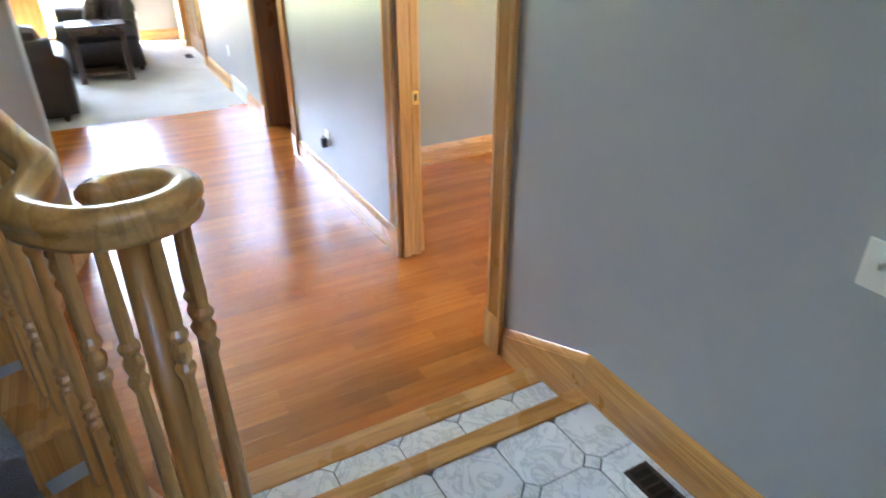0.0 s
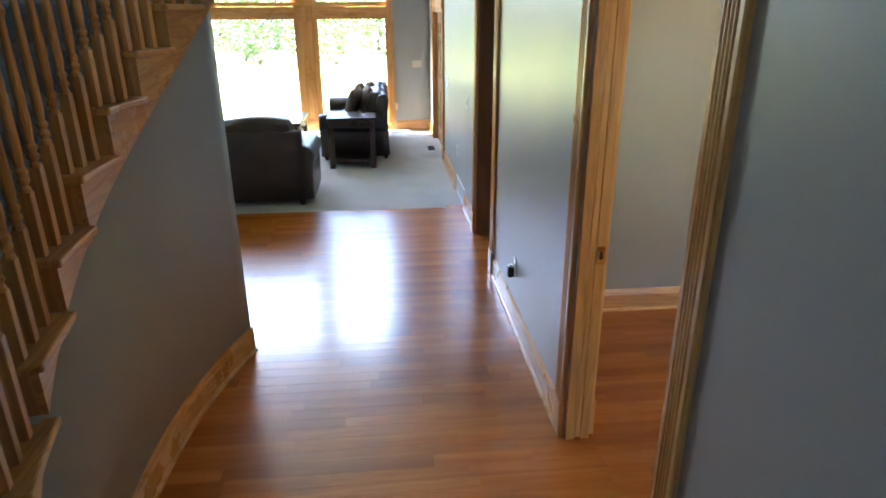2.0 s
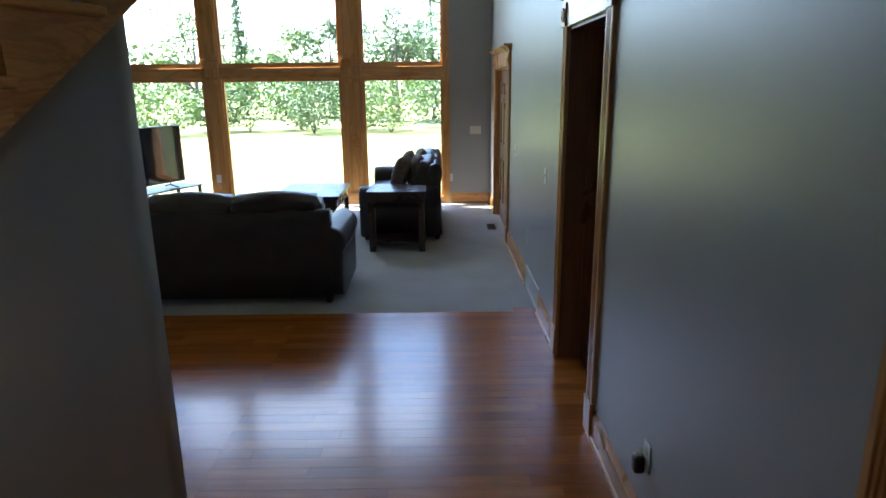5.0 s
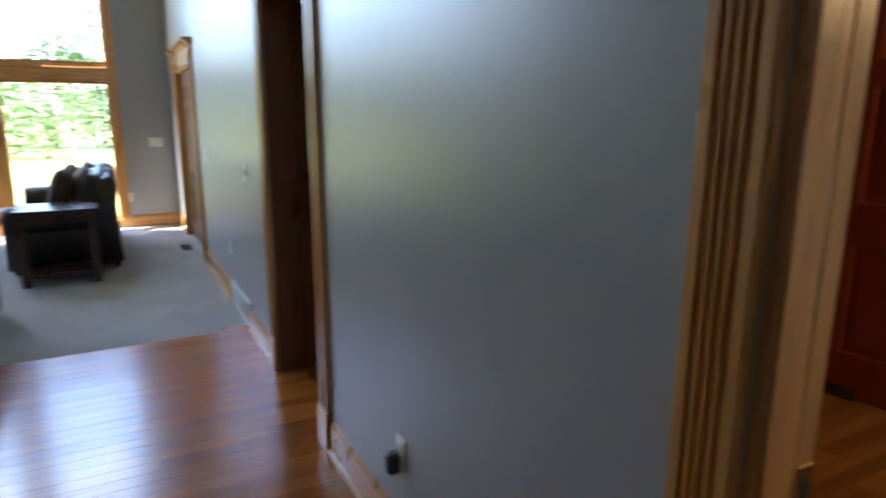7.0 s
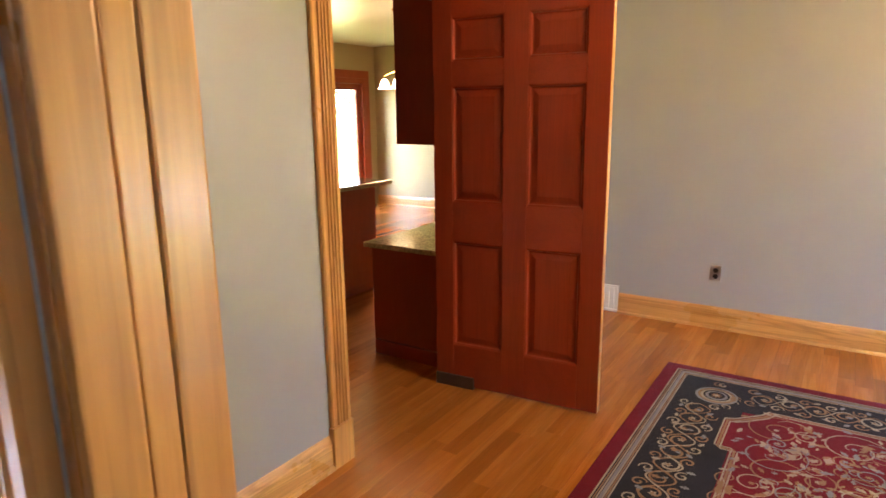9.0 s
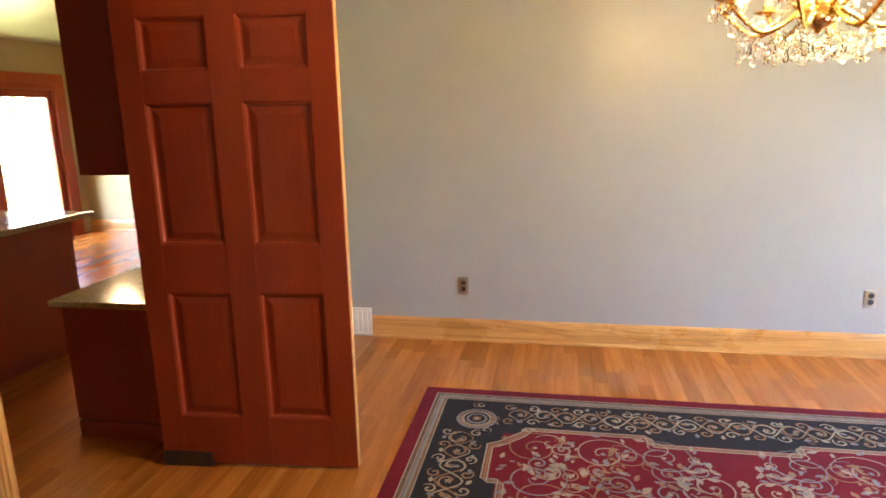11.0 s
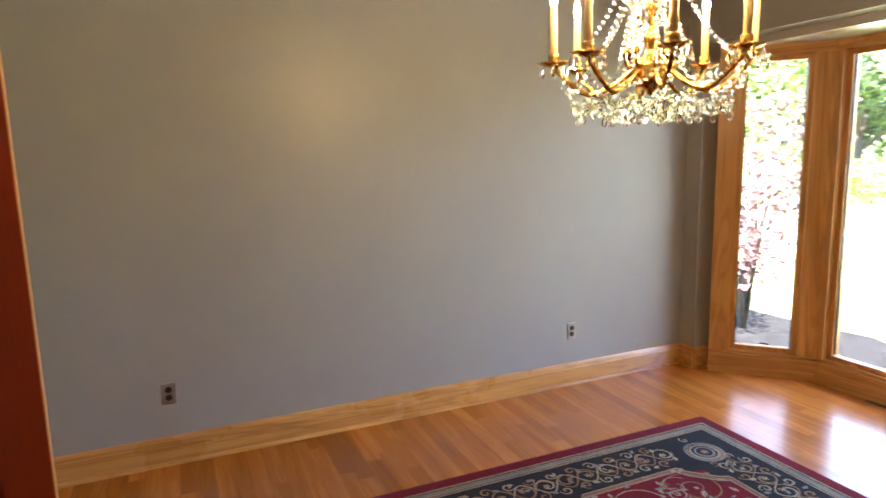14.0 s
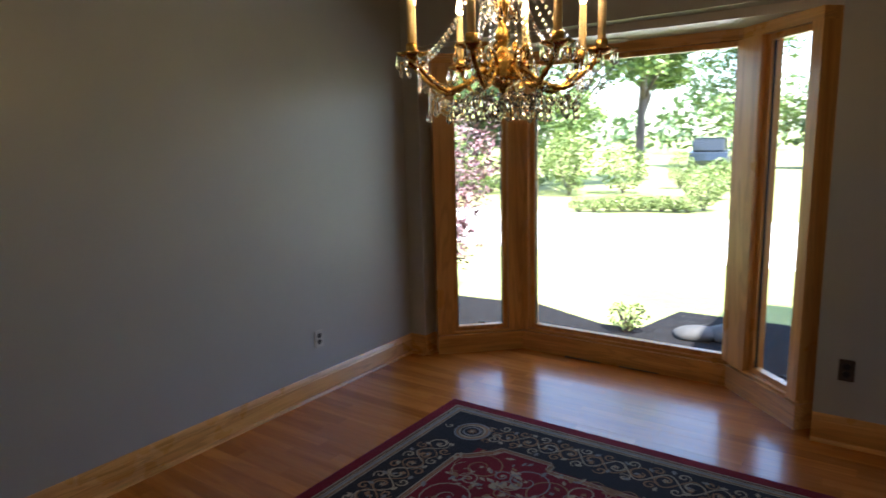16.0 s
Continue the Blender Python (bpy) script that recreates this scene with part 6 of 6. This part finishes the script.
soften(part("cabin", bm, M_CARGLASS, car, "tinted glasshouse"), 0.05, 2)
part("roof", boxes((-0.45, -0.72, 1.62, 1.78, 0.72, 1.70), bevel=0.03), M_CARPAINT, car)
for x in (0.35, 1.2):
    part("pillar", boxes((x, -0.76, 1.05, x + 0.09, 0.76, 1.63)), M_CARPAINT, car)
for x in (-1.45, 1.45):
    for y in (-0.85, 0.85):
        bm = bmesh.new()
        lathe(bm, [(0.20, -0.11), (0.35, -0.11), (0.37, -0.06), (0.37, 0.06), (0.35, 0.11), (0.20, 0.11)], n=20, m=Matrix.Translation((x, y, 0.37)) @ pose(0, 0, 0, 90, 0, 0))
        w = part("tyre", bm, M_RUBBER, car)
        bm = bmesh.new()
        lathe(bm, [(0.02, -0.09), (0.21, -0.09), (0.21, 0.09), (0.02, 0.09)], n=14, m=Matrix.Translation((x, y, 0.37)) @ pose(0, 0, 0, 90, 0, 0))
        part("rim", bm, M_STEEL, w)

# back garden, beyond the living room windows
for i in range(26):
    x = -32 + i * 1.75 + rng.uniform(-0.6, 0.6)
    shrub("garden_shrub", "loose green shrub along the back lawn", x, 28 + rng.uniform(-1.5, 2.5), rng.uniform(1.3, 2.0), 1.4, rng.uniform(1.9, 3.4), 200 + i, M_LEAF if i % 3 else M_LEAFDK, 1500, 0.10)
for i, (x, y, h, r, con) in enumerate(((-25, 38, 7.5, 2.6, 0), (-20.5, 36, 6.5, 2.2, 0), (-16, 41, 6.5, 2.4, 0), (-12.6, 40, 8.5, 0.9, 1), (-9.6, 42, 5.5, 1.8, 0), (-7.2, 40, 6.0, 1.6, 0), (-5.4, 37, 8.0, 2.0, 1), (-3.0, 35, 6.0, 2.2, 0), (-1.0, 38, 8.5, 2.0, 1), (1.8, 36, 6.5, 2.2, 0), (-29, 36, 8, 2.6, 0))):
    tree("tall leafy tree behind the back lawn", x, y, h, r, 300 + i, M_LEAFDK if i % 2 else M_LEAF, 2600, 0.13, 0.15, bool(con))
bm = bmesh.new()
rng = random.Random(77)
for i in range(70):
    a = 2 * math.pi * i / 70 + rng.uniform(-.03, .03)
    d = rng.uniform(62, 85)
    hh = rng.uniform(4, 7)
    leaves(bm, rng, d * math.cos(a), d * math.sin(a), GZ + hh * 0.5, 5.0, 5.0, hh * 0.5, 260, 0.6, 0.5)
tagged(part("far_woods", bm, M_LEAFDK), "dark line of far woods round the lawns", "woods", "", "stuff")

# ---------------------------------------------------------------- floor pieces
PITCH = 0.0826


def plank_mesh(length):
    bm = bmesh.new()
    w = PITCH - 0.0004
    prism(bm, [(0, -0.012), (0, -0.0005), (0.0005, 0), (w - 0.0005, 0), (w, -0.0005), (w, -0.012)], 0, length, "yz")
    return bm


PLANKS = {}


def plank_of(length):
    k = round(length, 3)
    if k not in PLANKS:
        PLANKS[k] = mesh_of("plank", plank_mesh(k), M_FLOOR)
    return PLANKS[k]


LENGTHS = (0.34, 0.46, 0.62, 0.78, 0.95, 1.12, 1.3)


def lay(floor, x0, x1, y0, y1, seed, as_parts):
    """Rows of strip planks along x. Those of the stretch walked on are pieces; the others are joined."""
    rng = random.Random(seed)
    rows = int(math.ceil((y1 - y0) / PITCH))
    rest = bmesh.new()
    for r in range(rows):
        y = y0 + r * PITCH
        x = x0 - rng.uniform(0, 0.9)
        while x < x1 - 0.01:
            l = rng.choice(LENGTHS)
            a, b = max(x, x0), min(x + l, x1)
            x += l + 0.0003
            if b - a < 0.002:
                continue
            tilt = rng.uniform(-0.004, 0.004)
            m = pose(a, y, rng.uniform(-0.0001, 0.0001), tilt, rng.uniform(-0.003, 0.003), 0)
            if as_parts(a, b, y):
                piece("plank", plank_of(b - a), m, floor)
            else:
                w = PITCH - 0.0004
                vs = [rest.verts.new(m @ Vector(p)) for p in ((0, 0, 0), (b - a, 0, 0), (b - a, w, 0), (0, w, 0), (0, 0, -.01), (b - a, 0, -.01), (b - a, w, -.01), (0, w, -.01))]
                for f in ((0, 1, 2, 3), (0, 4, 5, 1), (2, 6, 7, 3), (1, 5, 6, 2), (3, 7, 4, 0)):
                    rest.faces.new([vs[i] for i in f])
    if rest.faces:
        ob = part("planks", rest, M_FLOOR, floor)
        ob["kind"] = "stuff"
    else:
        rest.free()


lay(hall_floor, -1.875, 0.1400, -0.285, CARPET_Y - 0.002, 21, lambda a, b, y: True)
lay(hall_floor, -7.15, -1.8755, 2.03, CARPET_Y - 0.02, 22, lambda a, b, y: False)
lay(dining_floor, 0.1402, EAST, -2.86, 2.525, 23, lambda a, b, y: y > -0.75 and not (a > 1.3 and b < 3.5 and y < 1.3))
lay(kitchen_floor, 0.15, 8.0, 2.53, 7.18, 24, lambda a, b, y: False)

# octagon tiles with small squares between
TP, TC = 0.25, 0.038
G = 0.0022
h = TP / 2 - G
c = TC + G * 0.4


def tile_mesh(poly, name):
    bm = bmesh.new()
    cx, cy = sum(p[0] for p in poly) / len(poly), sum(p[1] for p in poly) / len(poly)
    inner = [(cx + (u - cx) * 0.99, cy + (v - cy) * 0.99) for u, v in poly]
    sweep(bm, [[(u, v, -0.008) for u, v in poly], [(u, v, -0.0012) for u, v in poly], [(u, v, 0.0) for u, v in inner]])
    return mesh_of(name, bm, M_TILE)


octa = [(-h + c, -h), (h - c, -h), (h, -h + c), (h, h - c), (h - c, h), (-h + c, h), (-h, h - c), (-h, -h + c)]
octa_me = tile_mesh(octa, "tile")
q = TC - G * 1.3
dot_me = tile_mesh([(-q, 0), (0, -q), (q, 0), (0, q)], "tile_dot")
OX, OY = -0.20, -0.885


def clip_poly(poly, x0, x1, y0, y1):
    for ax, lim, s in ((0, x0, 1), (0, x1, -1), (1, y0, 1), (1, y1, -1)):
        out = []
        for i in range(len(poly)):
            a, b = poly[i], poly[(i + 1) % len(poly)]
            ia, ib = s * (a[ax] - lim) >= 0, s * (b[ax] - lim) >= 0
            if ia:
                out.append(a)
            if ia != ib:
                f = (lim - a[ax]) / (b[ax] - a[ax])
                out.append((a[0] + (b[0] - a[0]) * f, a[1] + (b[1] - a[1]) * f))
        poly = out
        if len(poly) < 3:
            return []
    return poly


def tile_field(x0, x1, y0, y1, z, oy):
    n0, n1 = int((x0 - OX) / TP) - 2, int((x1 - OX) / TP) + 2
    m0, m1 = int((y0 - oy) / TP) - 2, int((y1 - oy) / TP) + 2
    for i in range(n0, n1 + 1):
        for j in range(m0, m1 + 1):
            for base, me, cx, cy in ((octa, octa_me, OX + (i + 0.5) * TP, oy + (j + 0.5) * TP), ([(-q, 0), (0, -q), (q, 0), (0, q)], dot_me, OX + i * TP, oy + j * TP)):
                poly = [(u + cx, v + cy) for u, v in base]
                cut = clip_poly(poly, x0, x1, y0, y1)
                if len(cut) < 3:
                    continue
                area = abs(sum(cut[k][0] * cut[(k + 1) % len(cut)][1] - cut[(k + 1) % len(cut)][0] * cut[k][1] for k in range(len(cut)))) / 2
                if area < 2e-4:
                    continue
                same = len(cut) == len(poly) and all(abs(a[0] - b[0]) + abs(a[1] - b[1]) < 1e-6 for a, b in zip(cut, poly))
                if same:
                    piece("tile", me, pose(cx, cy, z), foyer_floor)
                else:
                    piece("tile", tile_mesh([(u - cx, v - cy) for u, v in cut], "tile"), pose(cx, cy, z), foyer_floor)


tile_field(-2.36, -0.0175, -2.9, -0.657, FOYER_Z, OY)
tile_field(-1.58, -0.0175, -0.570, -0.374, STEP_Z, -0.374)
